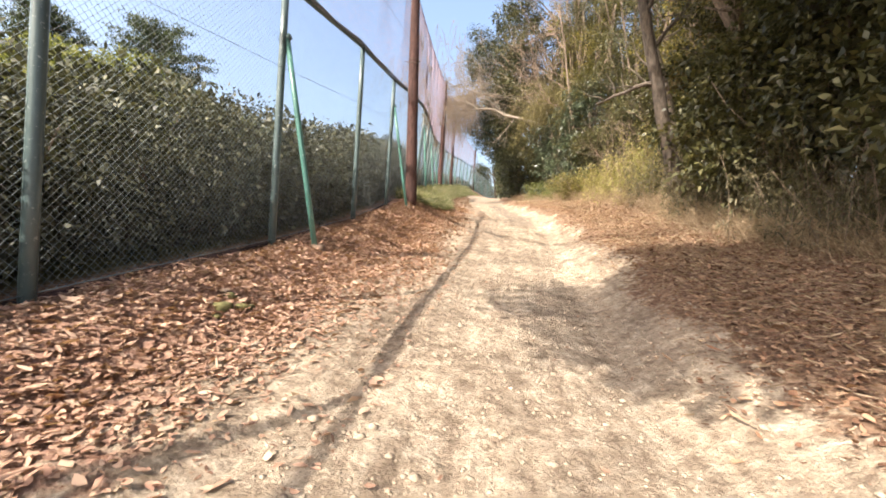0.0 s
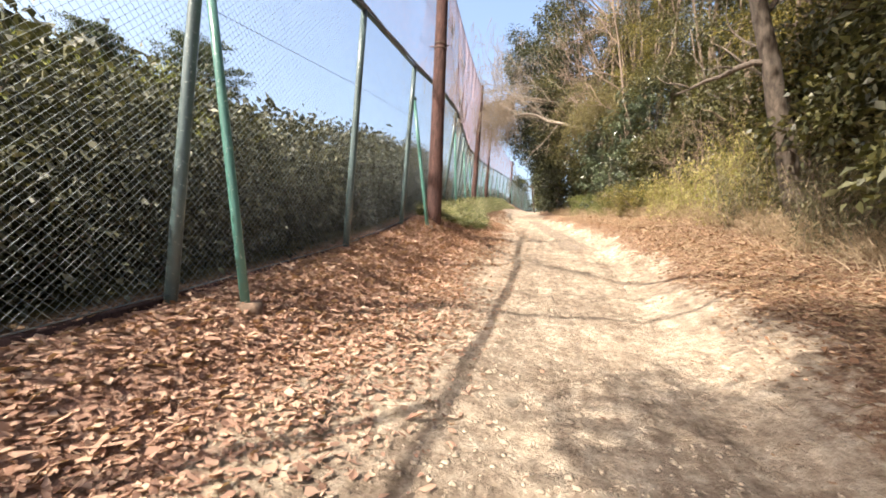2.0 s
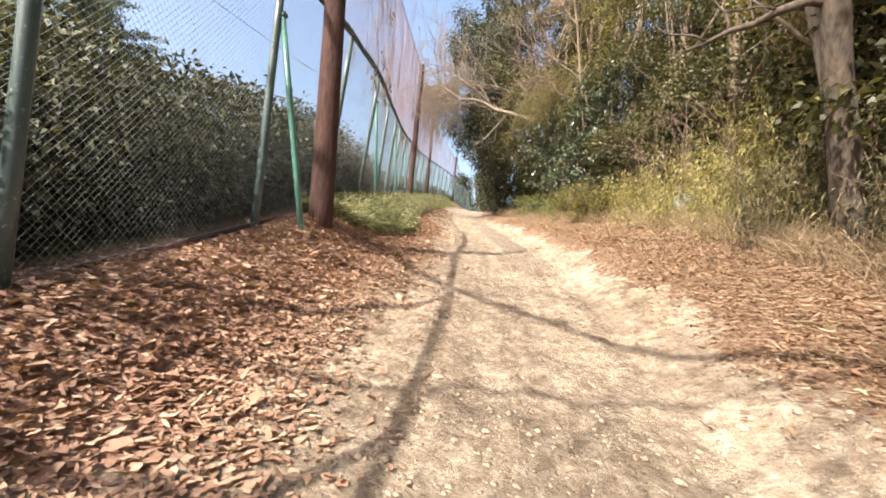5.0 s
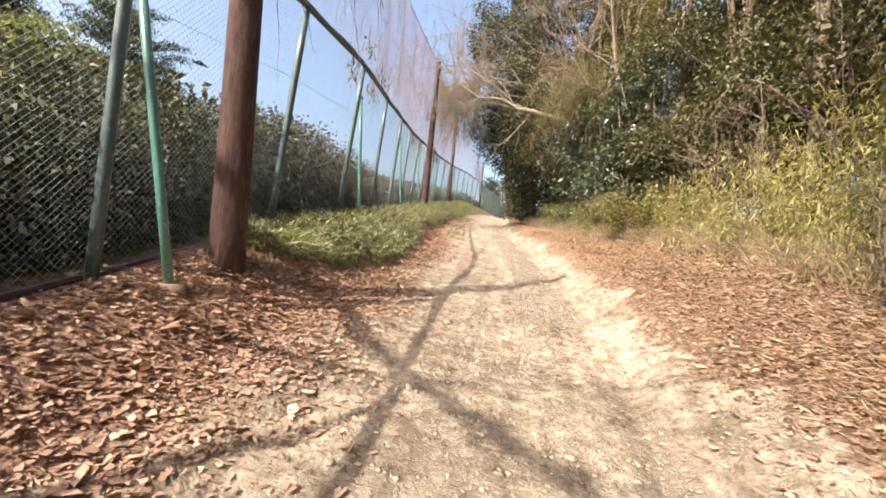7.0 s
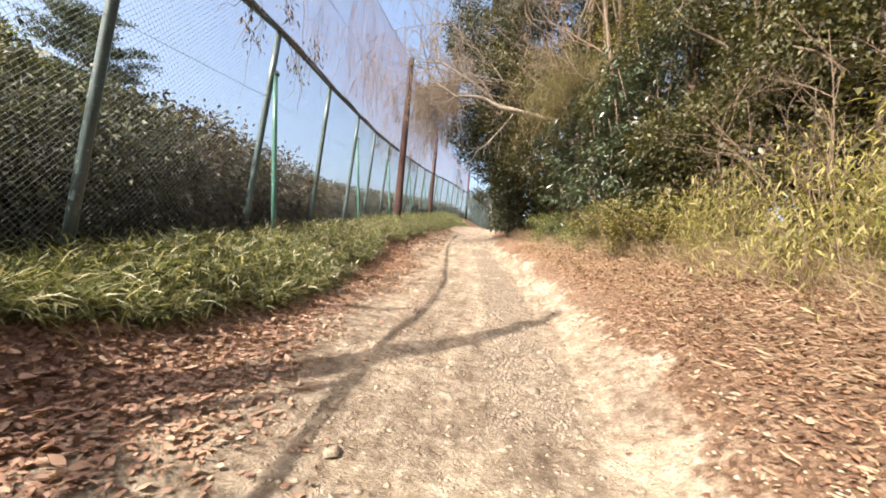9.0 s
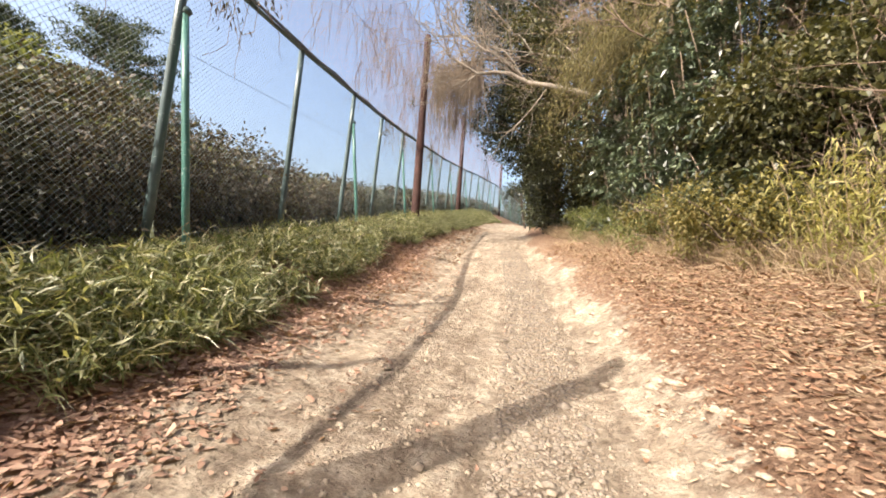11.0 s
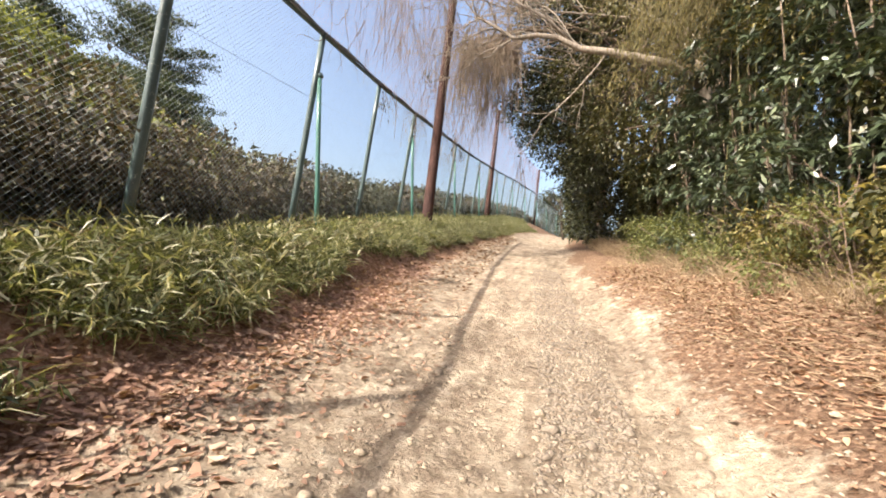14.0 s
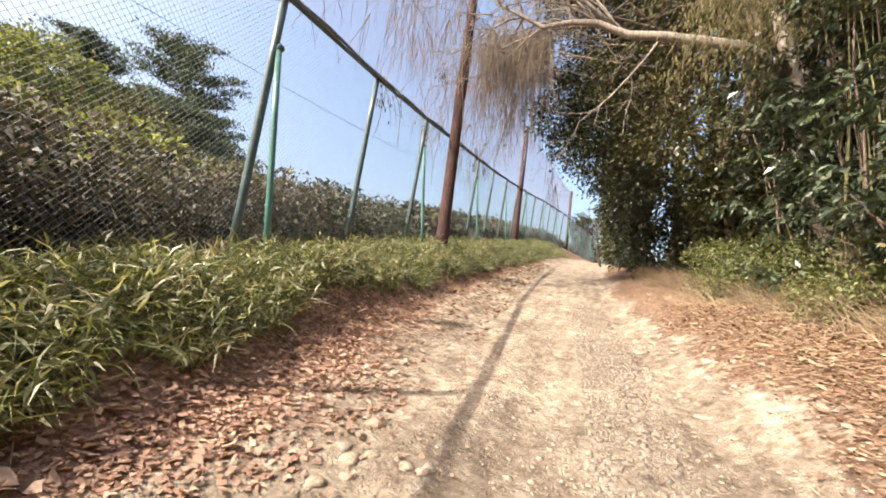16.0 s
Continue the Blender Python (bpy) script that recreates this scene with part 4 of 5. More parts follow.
        bl = [(x + rng.normal() * 0.35 + 0.5 * (1 - h / hi), y + rng.normal() * 0.6, g + h, rng.uniform(0.5, 0.85), rng.uniform(0.55, 0.9), rng.uniform(0.22, 0.36)) for h in np.linspace(0.7, hi, n)]
        rosettes(t, "foliage", bl, M_LAUREL, 6.5, 0.20, 0.06)
        stems(t, "stems", (x + 0.5, y, g), bl, M_BARK, 0.03, n)
    for y in np.arange(21.6, 33.5, 0.85):
        x = edge(y) + rng.uniform(0.0, 0.45)
        w = rng.uniform(0.4, 0.85)
        shrub("verge_shrub", "low yellow-green shrub at the road's edge", x, y, blobs_at(x, y, (0.1, w * 1.25), w, 5, 0.8), M_OLIVE if y < 25 or rng.random() < 0.4 else M_LEFTTREE, 18, 12, 0.12, 0.09, 0.039, "low verge shrubs")
    # drooping olive bamboo-like boughs
    for x, y, zt in ((2.7, 27.6, 11.8), (2.5, 28.8, 12.2)):
        z = ground_z(x + 1.4, y)
        t = thing("drooping_bamboo", x + 1.4, y, z, "tall olive bamboo with drooping feathery tips", "bamboo", "drooping bamboo")
        P = []
        for k in range(26):
            a = rng.normal() * 0.5
            p0 = (x + 1.4 + rng.normal() * 0.4, y + rng.normal() * 0.5)
            lp = wander((p0[0], p0[1], z - 0.1), (-0.08 + 0.05 * math.cos(a), 0.1 * math.sin(a), 1), (zt - z) * rng.uniform(0.85, 1.03), 7, 0.03)
            dr = wander(lp[-1], (-0.8 + rng.normal() * 0.3, rng.normal() * 0.5 - 0.25, 0.4), rng.uniform(2.4, 4.8), 6, 0.06, (0, 0, -0.42))
            lp = np.vstack([lp, dr[1:]])
            under(t, "cane", *tube(lp, np.linspace(0.018, 0.003, len(lp)), 4), M_CANE, True)
            m = 300
            u = 6.4 + rng.uniform(0, 1, m) ** 0.8 * (len(lp) - 7.41)
            i = u.astype(int)
            P.append(lp[i] * (1 - (u % 1))[:, None] + lp[i + 1] * (u % 1)[:, None] + rng.normal(size=(m, 3)) * 0.17)
        v, q = leaves(np.vstack(P), 0.15, 0.02, np.array([[-0.2, -0.1, -1.2]]), 0.35, 0.3, 0.1)
        under(t, "foliage", v, q, None, M_DROOP)
    # green trees clad down to the ground at the bend, leaning out over the road above
    for x, y, tall, r, front, n in ((2.9, 32.6, 18.0, 1.6, -1.6, 24), (2.4, 34.8, 14.0, 1.6, -4.2, 28), (2.2, 37.4, 14.5, 1.7, -4.1, 26), (1.3, 40.5, 18.0, 2.0, -2.4, 22), (0.5, 44.5, 13.5, 1.9, -2.0, 16), (0.0, 49.0, 13.0, 2.0, -1.6, 15), (-0.1, 54.5, 11.0, 2.0, -1.2, 14), (0.2, 61.0, 10.0, 2.2, -0.8, 13), (0.6, 69.0, 9.0, 2.4, -0.6, 12), (-0.5, 84.0, 9.0, 3.0, -2.0, 12), (-5.0, 92.0, 8.0, 3.0, -7.0, 12), (5.4, 35.5, 14.5, 2.3, 4.0, 12), (5.0, 41, 14.5, 2.5, 3.6, 12)):
        z = ground_z(x, y)
        bl = []
        for h in np.linspace(0.04, 0.98, n):
            lim = np.interp(h * tall, [0, 2.6, 4.6, 7.0, 10.5, 14.5], [x - 0.5, x * 0.6 + front * 0.25 - 0.5, x * 0.25 + front * 0.75, front, front + 0.4, front + 0.9])
            rr = r * rng.uniform(0.5, 0.75)
            if y < 39 and h * tall < 2.9:
                lim = x + 0.5
            bl.append((lim + rr * 0.55 + abs(rng.normal()) * (x - lim) * 0.55, y + rng.normal() * r * 0.5, z + tall * h, rr, rr * rng.uniform(0.9, 1.2), rr * 0.75))
        near = y < 39
        broad_tree("ivy_clad_tree", "dark evergreen tree leafy down to the ground at the bend", x + 0.9, y, bl, M_EVER if y < 34 else M_SHADELEAF, M_BARK, 0.2, 5.6 if near else 2.1, 13, 0.2, 0.145 if near else 0.25, 0.08 if near else 0.145, group="leafy trees at the bend")


build_wood()


def build_bare_trees():
    # the bare tree whose limbs reach over the road, with hanging twigs
    t = thing("bare_tree", 3.9, 30.2, ground_z(3.9, 30.2), "leafless tree with pale limbs reaching over the road", "tree")
    z = ground_z(3.9, 30.2)
    pts = wander((3.9, 30.2, z - 0.2), (-0.2, 0, 1), 6.6, 8, 0.03)
    under(t, "trunk", *tube(pts, np.linspace(0.24, 0.13, 9), 10), M_PALE, True)
    for p0, d, ln, r in ((pts[8], (-0.85, 0.2, 0.5), 5.4, 0.05), (pts[8], (-0.8, 0.4, 0.85), 5.6, 0.045)):
        pile = Pile()
        branches(pile, p0, d, ln, r, 4, 5, 0.11, (0, 0, 0.01), None, 0.56, 5)
        under(t, "limb", *pile.arrays(), M_PALE, True)
    main = np.array([tuple(pts[6]), (2.0, 30.1, 10.15), (0.43, 30.0, 10.5), (-0.3, 30.0, 10.62), (-1.0, 30.0, 11.0), (-1.6, 30.0, 11.1), (-2.3, 30.0, 11.05), (-2.8, 30.0, 11.4), (-3.5, 30.0, 11.8)])
    fork = np.array([(-0.5, 30.0, 10.75), (-1.3, 29.9, 11.5), (-2.1, 29.9, 12.0), (-3.1, 29.9, 12.6)])
    for path, r0, r1 in ((main, 0.13, 0.035), (fork, 0.06, 0.025)):
        pile = Pile()
        pile.add(*tube(path, np.linspace(r0, r1, len(path)), 8))
        for q, w in zip(path[2:], path[2:] - path[1:-1]):
            for _ in range(3):
                branches(pile, q, unit(w) + rng.normal(size=3) * 0.6 + np.array([0, 0, 0.15]), rng.uniform(1.2, 2.6), 0.028, 2, 4, 0.16, (0, 0, 0.0), None, 0.55, 4)
        under(t, "limb", *pile.arrays(), M_PALE, True)
    for x, y, hi, k in ((4.7, 26.2, 15.0, 5), (4.3, 29.0, 16.5, 6), (3.4, 36.5, 17.0, 9)):
        z = ground_z(x, y)
        t = thing("bare_tree", x, y, z, "tall leafless tree with fine brown twigs above the thicket", "tree", "tall leafless trees")
        pts = wander((x, y, z - 0.2), (-0.12, 0, 1), hi * 0.8, 9, 0.04)
        under(t, "trunk", *tube(pts, np.linspace(0.10, 0.04, 10), 8), M_BARK, True)
        for j in range(k):
            pile = Pile()
            branches(pile, pts[4 + j % 6], (-0.7 + rng.normal() * 0.5, rng.normal() * 0.6 - 0.2, 0.55), rng.uniform(2.4, 3.8), 0.030, 3, 5, 0.16, (0, 0, 0.02), None, 0.55, 5)
            under(t, "limb", *pile.arrays(), M_REDTWIG, True)
    t = thing("twiggy_tree", 3.0, 33.6, ground_z(3.0, 33.6), "bare tree with dense hanging brown twigs", "tree")
    z = ground_z(3.0, 33.6)
    pts = wander((3.0, 33.6, z - 0.2), (-0.15, -0.03, 1), 8.4, 8, 0.03)
    under(t, "trunk", *tube(pts, np.linspace(0.2, 0.1, 9), 10), M_BARK, True)
    for k in range(7):
        pile, tips = Pile(), []
        branches(pile, pts[6 + k % 3], (-1.0, rng.normal() * 0.25, 0.12 + 0.08 * (k % 4)), 6.2, 0.032, 2, 5, 0.15, (0, 0, 0), tips)
        tips = np.array([q for q in tips if q[0] < -2.2] or tips[-3:])
        for q in tips[rng.integers(0, len(tips), 130)]:
            lp = wander(q, (rng.normal() * 0.3, rng.normal() * 0.3, -1), rng.uniform(0.7, 2.4), 4, 0.12, (0, 0, -0.2))
            pile.add(*tube(lp, np.linspace(0.011, 0.005, 5), 3, False))
        under(t, "limb", *pile.arrays(), M_VINE, True)
    # a curtain of dead creeper hanging from one limb
    arm = np.array([tuple(pts[8]), (-0.6, 33.5, 13.2), (-2.6, 33.5, 13.4), (-4.0, 33.5, 13.2), (-5.3, 33.5, 12.8)])
    under(t, "limb", *tube(arm, np.linspace(0.09, 0.03, 5), 6), M_BARK, True)
    pile = Pile()
    for k in range(420):
        u = rng.uniform(0, 1)
        q = np.array([-2.7 - 2.4 * u, 33.5 + rng.normal() * 0.35, 13.2 - 0.3 * u + rng.normal() * 0.2])
        lp = wander(q, (rng.normal() * 0.12, rng.normal() * 0.12, -1), rng.uniform(1.0, 4.2 - 1.3 * u), 5, 0.07, (0, 0, -0.25))
        pile.add(*tube(lp, np.linspace(0.014, 0.006, 6), 3, False))
    under(t, "creeper_curtain", *pile.arrays(), M_VINE, True, "hanging curtain of dead brown creeper")


rng = np.random.default_rng(12)
build_bare_trees()
rng = np.random.default_rng(31)


# ================= trees behind the start, whose shade falls on the road =================
def build_back_trees():
    # leafless trees beyond the fence; each limb is drawn by where its shade crosses the road
    way = np.array(SUN_DIR) / -SUN_DIR.z
    for x, y, hi, arms in ((-10.0, 2.6, 9.6, ((0.052, 7.6, ((-2.4, 8.2), (-0.9, 8.46), (0.1, 8.78), (1.0, 8.85), (1.7, 8.9), (2.3, 9.1), (3.1, 9.6), (4.0, 10.2))),
                                              (0.038, 7.6, ((-2.5, 9.3), (-1.0, 9.7), (-0.2, 10.1), (0.55, 9.98), (1.5, 10.1), (2.4, 10.0))),
                                              (0.045, 7.6, ((-3.0, 12.1), (-1.54, 12.55), (-0.5, 12.75), (0.24, 13.02), (1.3, 13.2), (2.2, 12.9))))),
                           (-10.6, 6.8, 10.2, ((0.085, 8.0, ((-2.6, 14.3), (-1.39, 13.45), (-0.55, 12.7), (0.09, 12.3), (0.8, 11.7), (1.6, 10.9), (2.4, 10.2), (3.6, 9.4))),))):
        z = ground_z(x, y)
        t = thing("bare_tree", x, y, z, "leafless tree beyond the fence shading the road", "tree", "leafless trees beyond the fence")
        pts = wander((x, y, z - 0.2), (0.03, 0.0, 1), hi, 8, 0.03)
        under(t, "trunk", *tube(pts, np.linspace(0.25, 0.12, 9), 10), M_BARK, True)
        for r, up, track in arms:
            limb = np.array([(gx, gy, ground_z(gx, gy)) for gx, gy in track]) - way * up
            limb = np.vstack([pts[6:7], limb])
            n = len(limb)
            u = np.linspace(0, n - 1, n * 5)
            limb = np.stack([np.interp(u, np.arange(n), limb[:, c]) for c in range(3)], 1) + 0.03 * rng.normal(size=(n * 5, 3))
            pile = Pile()
            pile.add(*tube(limb, np.linspace(r * 1.35, r * 0.6, len(limb)), 7))
            for q, w in zip(limb[9::5], limb[9::5] - limb[8:-1:5]):
                branches(pile, q, unit(w) + rng.normal(size=3) * 0.5, rng.uniform(0.8, 1.8), r * 0.42, 1, 2, 0.12, (0, 0, 0.03), None, 0.5, 5)
            under(t, "limb", *pile.arrays(), M_BARK, True)
    # unseen evergreens behind, added high over the start to shade bank and wood
    for x, y, cx, cy, cz, n, r in ((5.6, -4.0, 1.2, -1.6, 10.6, 9, 1.0), (5.8, -1.0, 2.3, -1.2, 14.0, 11, 1.2), (6.2, 1.5, 2.6, 2.4, 15.8, 14, 1.3), (6.8, 3.0, 3.0, 3.4, 12.6, 14, 1.2), (6.6, 0.4, 1.8, 1.4, 10.8, 13, 1.1), (7.2, 5.2, 3.2, 5.2, 11.4, 18, 1.1), (6.4, -2.6, 2.0, -0.6, 11.6, 16, 1.1), (7.0, 4.4, 2.8, 4.4, 10.6, 12, 1.1), (7.4, 6.0, 3.5, 6.0, 12.6, 14, 1.2), (7.6, 9.0, 4.0, 8.6, 13.4, 12, 1.2), (7.6, 11.8, 2.6, 10.5, 13.2, 6, 1.0), (3.6, -4.4, -2.4, -1.05, 10.0, 38, 0.75)):
        bl = [(cx + rng.normal() * (1.15 if cx > 0 else 0.85), cy + rng.normal() * (0.8 if cx > 0 else 1.05), cz + rng.normal() * 0.8, r, r, r * 0.55) for _ in range(n)]
        broad_tree("evergreen_tree", "unseen evergreen tree whose crown is added to shade bank and wood", x, y, bl, M_EVER, M_BARK, 0.2, 7 if cx > 0 else 10, 13, 0.2, 0.19, 0.1, lean=(cx - x, cy - y), group="evergreens of the wood", limbs=cx > 0)


build_back_trees()


# ================= ground cover =================
def scatter(n, ylo, yhi, dlo, dhi, power=1.0):
    y = rng.uniform(ylo, yhi, n)
    u = rng.uniform(0, 1, n) ** power
    d = dlo + (dhi - dlo) * u
    return xc(y) + d, y


def flat_leaves(name, x, y, length, width, mat, label, lift=0.006, tilt=0.22):
    p = np.stack([x, y, land(x, y) + lift + rng.uniform(0, 0.02, len(x))], 1)
    n = len(p)
    a = rng.uniform(0, 6.28, n)
    d = unit(np.stack([np.cos(a), np.sin(a), rng.normal(size=n) * tilt], 1))
    up = unit(np.stack([rng.normal(size=n) * tilt, rng.normal(size=n) * tilt, np.ones(n)], 1))
    s = unit(np.cross(d, up))
    u = np.cross(s, d)
    ln, wd = (length * rng.uniform(0.6, 1.4, n))[:, None], (width * rng.uniform(0.6, 1.3, n))[:, None]
    cu = (rng.uniform(0.0, 0.5, n))[:, None]
    mid, tip = p + d * ln * 0.5, p + d * ln + u * cu * ln * 0.3
    f1, f2 = p + d * ln * 0.28, p + d * ln * 0.72
    lift_l, lift_r = u * wd * cu * 0.8, u * wd * cu * rng.uniform(-0.3, 0.9, n)[:, None]
    v = np.stack([p, f1 + s * wd * 0.45 + lift_l, f2 + s * wd * 0.42 + lift_l, tip, f2 - s * wd * 0.42 + lift_r, f1 - s * wd * 0.45 + lift_r], 1)
    v = (v + rng.normal(size=v.shape) * (wd * np.array([[0.16, 0.16, 0.10]]))[:, None, :]).reshape(-1, 3)
    o = np.arange(n)[:, None] * 6
    q = np.concatenate([o + np.array([[0, 1, 2, 3]]), o + np.array([[0, 3, 4, 5]])])
    ob = new(name, mesh_of(name, v, q, None, mat))
    tagged(ob, label, "leaves", "", "stuff")


def build_cover():
    # brown leaves on the fence side
    x, y = scatter(95000, 0.3, 26, -3.75, -0.9, 0.75)
    ok = rng.uniform(0, 1, len(x)) < sstep(-1.35, -2.5, x - xc(y) + 0.55 * wave_noise(x, y, 21, 1.3)) + 0.05
    ok &= rng.uniform(0, 1, len(x)) < np.interp(y, [0, 13, 18, 26], [1, 0.9, 0.65, 0.5])
    flat_leaves("fallen_leaves", x[ok], y[ok], 0.052 * rng.lognormal(0, 0.4, int(ok.sum())), 0.032 * rng.lognormal(0, 0.35, int(ok.sum())), M_LITTER, "curled reddish-brown fallen leaves on the bank below the fence")
    x, y = scatter(2600, 26, 44, -3.4, -1.3)
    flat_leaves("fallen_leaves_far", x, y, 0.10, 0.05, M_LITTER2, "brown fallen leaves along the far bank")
    # tan leaves and straw on the other side
    x, y = scatter(85000, 0.8, 30, 1.0, 5.0, 0.9)
    ok = rng.uniform(0, 1, len(x)) < sstep(1.3, 2.3, x - xc(y) + 0.6 * wave_noise(x, y, 22, 1.5)) + 0.03
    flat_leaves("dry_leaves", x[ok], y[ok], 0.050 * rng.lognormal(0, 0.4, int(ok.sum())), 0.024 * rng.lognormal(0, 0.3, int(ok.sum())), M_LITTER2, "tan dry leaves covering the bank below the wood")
    x, y = scatter(36000, 0.8, 32, 1.2, 5.0, 0.85)
    ok = rng.uniform(0, 1, len(x)) < sstep(1.4, 2.6, x - xc(y) + 0.6 * wave_noise(x, y, 23, 1.5)) + 0.03
    flat_leaves("straw_litter", x[ok], y[ok], 0.12, 0.006, M_STRAW, "flattened dry straw on the bank", 0.02, 0.25)
    # stray leaves on the road
    x, y = scatter(420, 0.5, 30, -1.3, 1.6)
    flat_leaves("stray_leaves", x, y, 0.05, 0.028, M_LITTER, "single fallen leaves on the sandy road")

    # standing dry grass at the foot of the thicket
    n = 20000
    y = rng.uniform(2, 40, n)
    x = edge(y) + rng.normal(size=n) * 0.3 + 0.05
    p = np.stack([x, y, land(x, y) - 0.02], 1)
    d = rng.normal(size=(n, 3)) * 0.45 + np.array([-0.25, -0.1, 1.0])
    v, q = strips(p, d, rng.uniform(0.2, 0.85, n), rng.uniform(0.006, 0.014, n), rng.uniform(0.3, 1.2, n))
    tagged(new("dry_verge_grass", mesh_of("dry_verge_grass", v, q, None, M_STRAW)), "dry straw-coloured grass at the foot of the wood", "grass", "", "stuff")

    # green bamboo grass on the bank below the fence
    def bank_spots(n):
        y = 13.9 + rng.uniform(0, 1, n) ** 1.35 * 44
        lo, hi = xf(y) - 0.1, xf(y) + np.interp(y, [13.9, 15, 17.5, 24, 40, 58], [0.55, 1.1, 1.45, 1.2, 1.6, 2.0])
        x = lo + (hi - lo) * rng.uniform(0, 1, n) ** 0.8 + 0.15 * wave_noise(0 * y, y, 31, 2.0)
        keep = wave_noise(x, y, 32, 2.8) + 0.55 * lumps(x, y, 0.5, 7.0) > -0.62 + 0.5 * sstep(0.75, 1.0, (x - lo) / (hi - lo))
        return x[keep], y[keep]

    x, y = bank_spots(14000)
    n = len(x)
    foot_p = np.stack([x, y, land(x, y)], 1)
    tall = rng.uniform(0.06, 0.40, n) * (0.85 + 0.8 * wave_noise(x, y, 33, 2.6))
    way = unit(rng.normal(size=(n, 3)) * np.array([0.5, 0.5, 0.1]) + np.array([0.15, -0.1, 1.1]))
    k = 7
    u = rng.uniform(0.35, 1.05, (n, k))
    p = (foot_p[:, None, :] + way[:, None, :] * (tall[:, None] * u)[:, :, None]).reshape(-1, 3)
    v, q = leaves(p, 0.17, 0.021, np.array([[0.1, -0.1, 0.10]]), 0.75, 0.2, 0.12)
    tagged(new("bank_grass", mesh_of("bank_grass", v, q, None, M_SASA)), "green bamboo grass with pale leaf edges on the bank", "grass", "", "stuff")
    x, y = bank_spots(32000)
    n = len(x)
    p = np.stack([x, y, land(x, y) - 0.02], 1)
    d = rng.normal(size=(n, 3)) * 0.55 + np.array([0.25, -0.1, 1.0])
    v, q = strips(p, d, rng.uniform(0.2, 0.62, n), rng.uniform(0.007, 0.018, n), rng.uniform(0.6, 2.0, n), 3)
    tagged(new("bank_blades", mesh_of("bank_blades", v, q, None, M_GRASS)), "arching green and straw-pale grass blades on the bank", "grass", "", "stuff")
    # a few tall bent stalks near the fence
    n = 260
    y = rng.uniform(15, 27, n)
    x = xf(y) + rng.uniform(0.1, 0.9, n)
    p = np.stack([x, y, land(x, y)], 1)
    v, q = strips(p, rng.normal(size=(n, 3)) * 0.3 + np.array([0.1, -0.1, 1.0]), rng.uniform(0.6, 1.0, n), rng.uniform(0.008, 0.016, n), rng.uniform(1.0, 2.2, n), 6)
    tagged(new("tall_grass_stalks", mesh_of("tall_grass_stalks", v, q, None, M_STRAW)), "tall bent pale grass stalks below the fence", "grass", "", "stuff")

    # pebbles and clods on the road
    base = np.array([[1, 0, 0], [-1, 0, 0], [0, 1, 0], [0, -1, 0], [0, 0, 1], [0, 0, -1], [0.6, 0.6, 0.5], [-0.6, 0.6, 0.5], [0.6, -0.6, 0.5], [-0.6, -0.6, 0.5]], float)
    tri = np.array([[4, 6, 7], [4, 7, 9], [4, 9, 8], [4, 8, 6], [0, 2, 6], [2, 7, 6], [2, 1, 7], [1, 9, 7], [1, 3, 9], [3, 8, 9], [3, 0, 8], [0, 6, 8]])
    for nm, n, size, mat, label in (("pebbles", 1500, 0.006, M_STONE, "small pale pebbles strewn over the road"), ("soil_clods", 15000, 0.011, M_CLOD, "dry clods of sandy soil on the road"), ("gravel_strip", 13000, 0.011, M_STONE, "loose grey-brown gravel worn out along the wheel track")):
        x, y = scatter(n, 0.6, 32, -1.3, 1.9) if nm != "gravel_strip" else scatter(n, 15, 31, 0.05, 0.8)
        s = size * rng.lognormal(0, 0.45, n)
        sc = np.stack([s * rng.uniform(0.8, 1.4, n), s * rng.uniform(0.8, 1.4, n), s * rng.uniform(0.5, 0.9, n)], 1)
        a = rng.uniform(0, 6.28, n)
        b = base[None] * sc[:, None, :] * rng.uniform(0.8, 1.2, (n, 10, 1))
        bx = b[..., 0] * np.cos(a)[:, None] - b[..., 1] * np.sin(a)[:, None]
        by = b[..., 0] * np.sin(a)[:, None] + b[..., 1] * np.cos(a)[:, None]
        v = np.stack([bx + x[:, None], by + y[:, None], b[..., 2] + land(x, y)[:, None] + s[:, None] * 0.1], -1)
        t = (np.arange(n)[:, None, None] * 10 + tri[None]).reshape(-1, 3)
        tagged(new(nm, mesh_of(nm, v, None, t, mat, True)), label, "stones", "", "stuff")

    # a handful of bigger pale stones in the road, and lumps along its crumbled edge
    def stone(x, y, s, kind_name, mat, label, group):
        bm = bmesh.new()
        bmesh.ops.create_icosphere(bm, subdivisions=2, radius=1.0)
        ph = rng.uniform(0, 6.28, 3)
        for v in bm.verts:
            k = 1 + 0.18 * math.sin(3.1 * v.co.x + ph[0]) + 0.16 * math.sin(3.7 * v.co.y + ph[1]) + 0.12 * math.sin(4.3 * v.co.z + ph[2])
            v.co = Vector((v.co.x * s * 1.25 * k, v.co.y * s * k, v.co.z * s * 0.62 * k))
        me = bpy.data.meshes.new(kind_name)
        bm.to_mesh(me)
        bm.free()
        me.materials.append(mat)
        me.polygons.foreach_set("use_smooth", np.ones(len(me.polygons), bool))
        ob = new(kind_name, me)
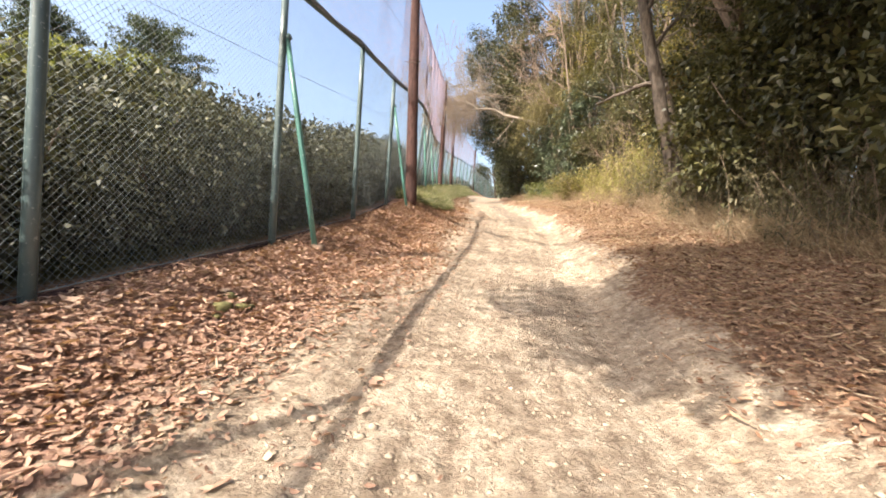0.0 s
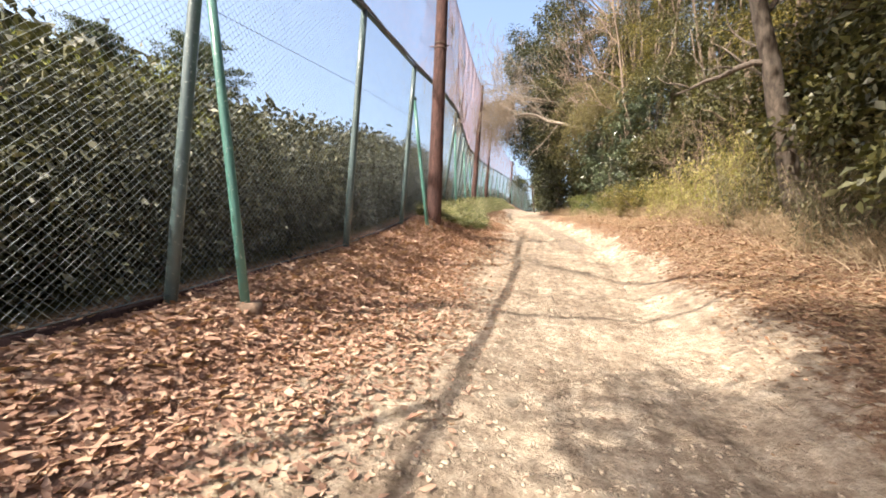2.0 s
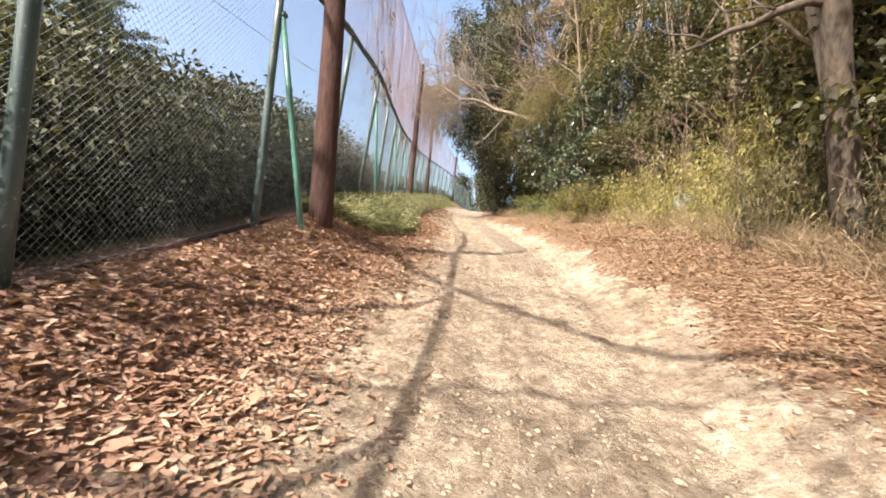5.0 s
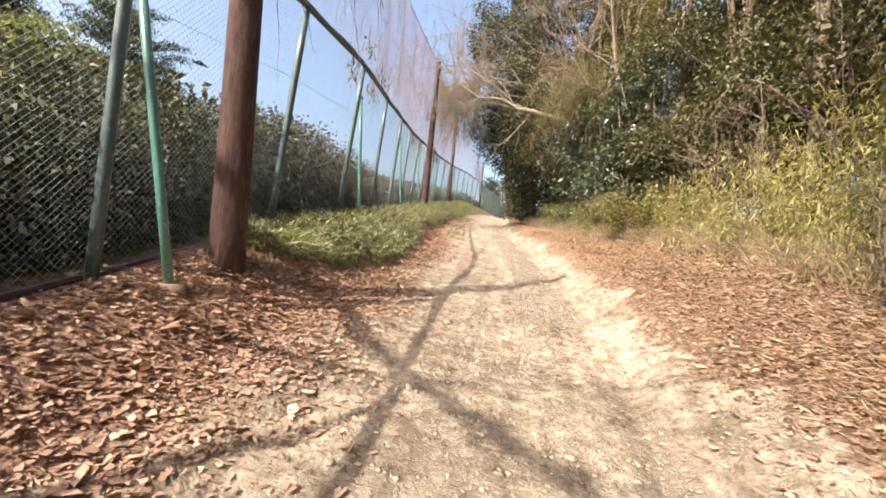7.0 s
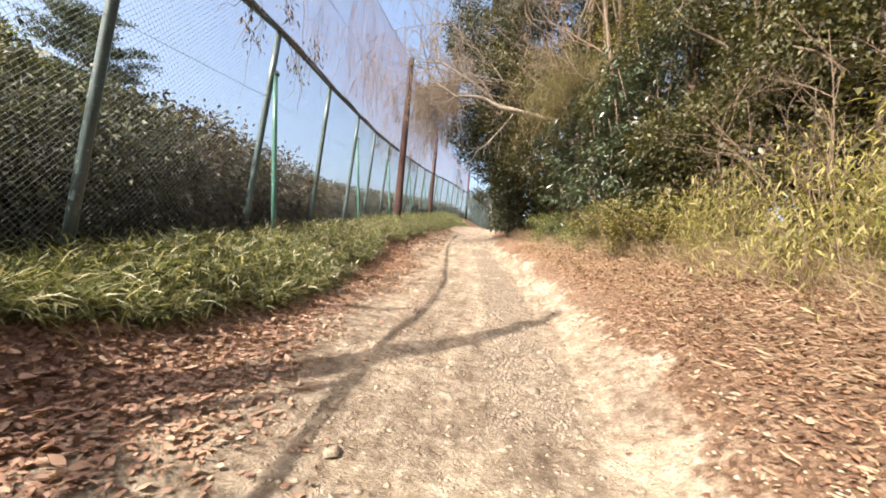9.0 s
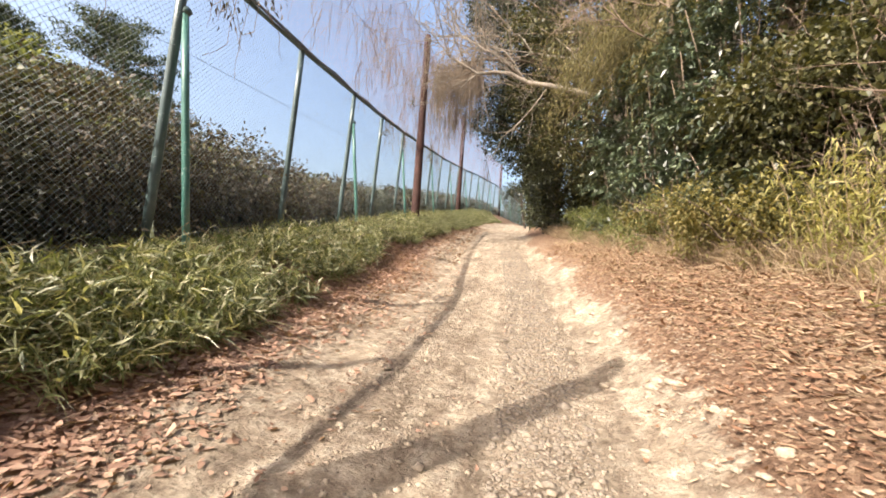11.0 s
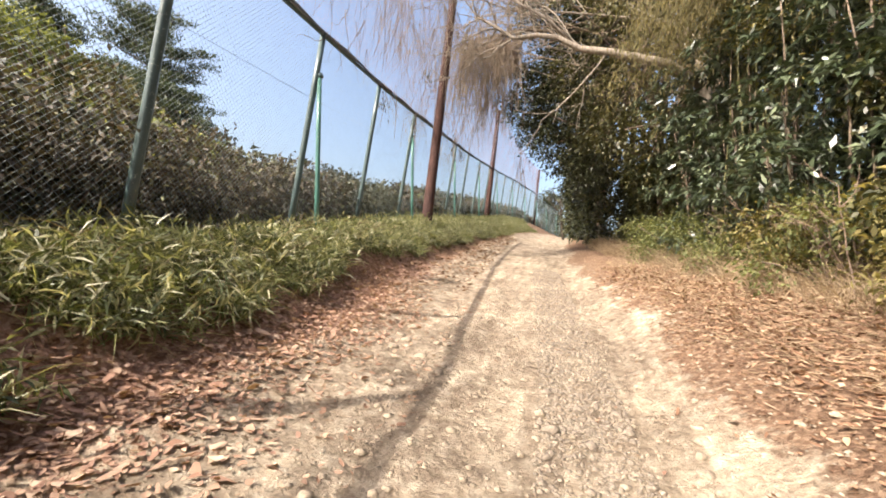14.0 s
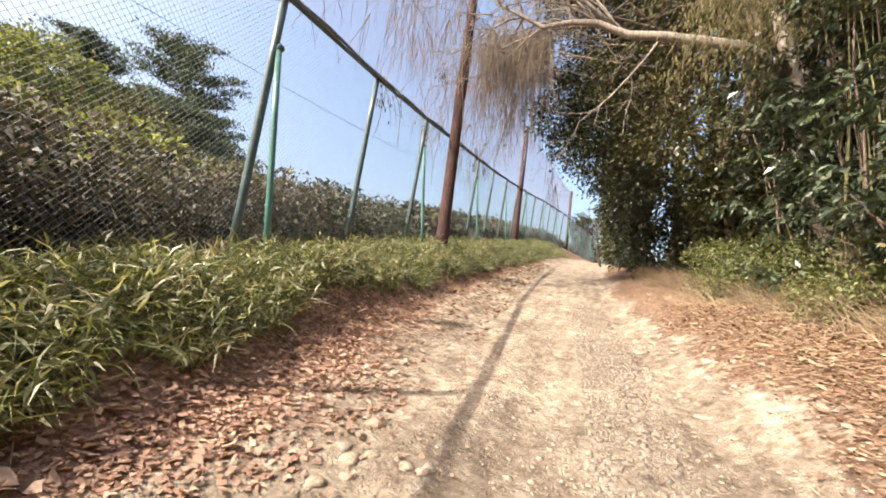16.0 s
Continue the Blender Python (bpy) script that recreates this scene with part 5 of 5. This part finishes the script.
        ob.matrix_world = pose(x, y, ground_z(x, y) - s * 0.12, 0, 0, rng.uniform(0, 360))
        tagged(ob, label, "stone", group)

    for k in range(14):
        y = rng.uniform(21.6, 23.2)
        stone(xc(y) - 1.2 + rng.uniform(-0.5, 0.4), y, rng.uniform(0.03, 0.07), "stone", M_CLOD, "pale rounded stone bedded in the sandy road", "stones in the road")
    for x, y, r in ((-2.52, 3.66, 0.085), (-2.40, 3.84, 0.075), (-2.60, 3.88, 0.06), (-2.44, 3.50, 0.05)):
        stone(x, y, r, "stone", M_MOSS, "mossy olive stone lying among fallen leaves", "mossy stones on the bank")
    for k in range(46):
        y = rng.uniform(16.5, 29)
        stone(xc(y) + 1.25 + rng.normal() * 0.16, y, rng.uniform(0.025, 0.07), "soil_lump", M_CLOD, "pale lump of crumbled sandy soil at the road's edge", "lumps along the road's edge")

    # dry vines hanging on rail and net
    for k in range(46):
        y = rng.uniform(14, 36) if k < 36 else rng.uniform(36, 52)
        p0 = crown(y) + np.array([0.06, 0, 0.05])
        if rng.random() < 0.5:
            u = rng.uniform(0.1, 0.8)
            p0 = p0 * (1 - u) + net_top(y) * u
        t = thing("dry_vine", *p0, "dry brown vine hanging from the fence and net", "vine", "dry vines on the net")
        for j in range(rng.integers(3, 8)):
            lp = wander(p0 + rng.normal(size=3) * (0.02, 0.35, 0.02), (rng.normal() * 0.15, rng.normal() * 0.6, -1), rng.uniform(0.4, 1.6), 6, 0.28, (0, 0, -0.12))
            lp[:, 0] = p0[0] + 0.04 + 0.1 * (lp[:, 0] - p0[0])
            under(t, "stalk", *tube(lp, np.linspace(0.007, 0.003, 7), 4), M_VINE, True)
        if k % 3 == 0:
            m = 40
            lv = p0 + rng.normal(size=(m, 3)) * (0.03, 0.18, 0.12) + np.array([0.05, 0, -0.45])
            v, q = leaves(lv, 0.11, 0.03, np.array([[0, 0.4, -0.8]]), 0.5, 0.3)
            under(t, "dead_foliage", v, q, None, M_HEDGEB)


build_cover()
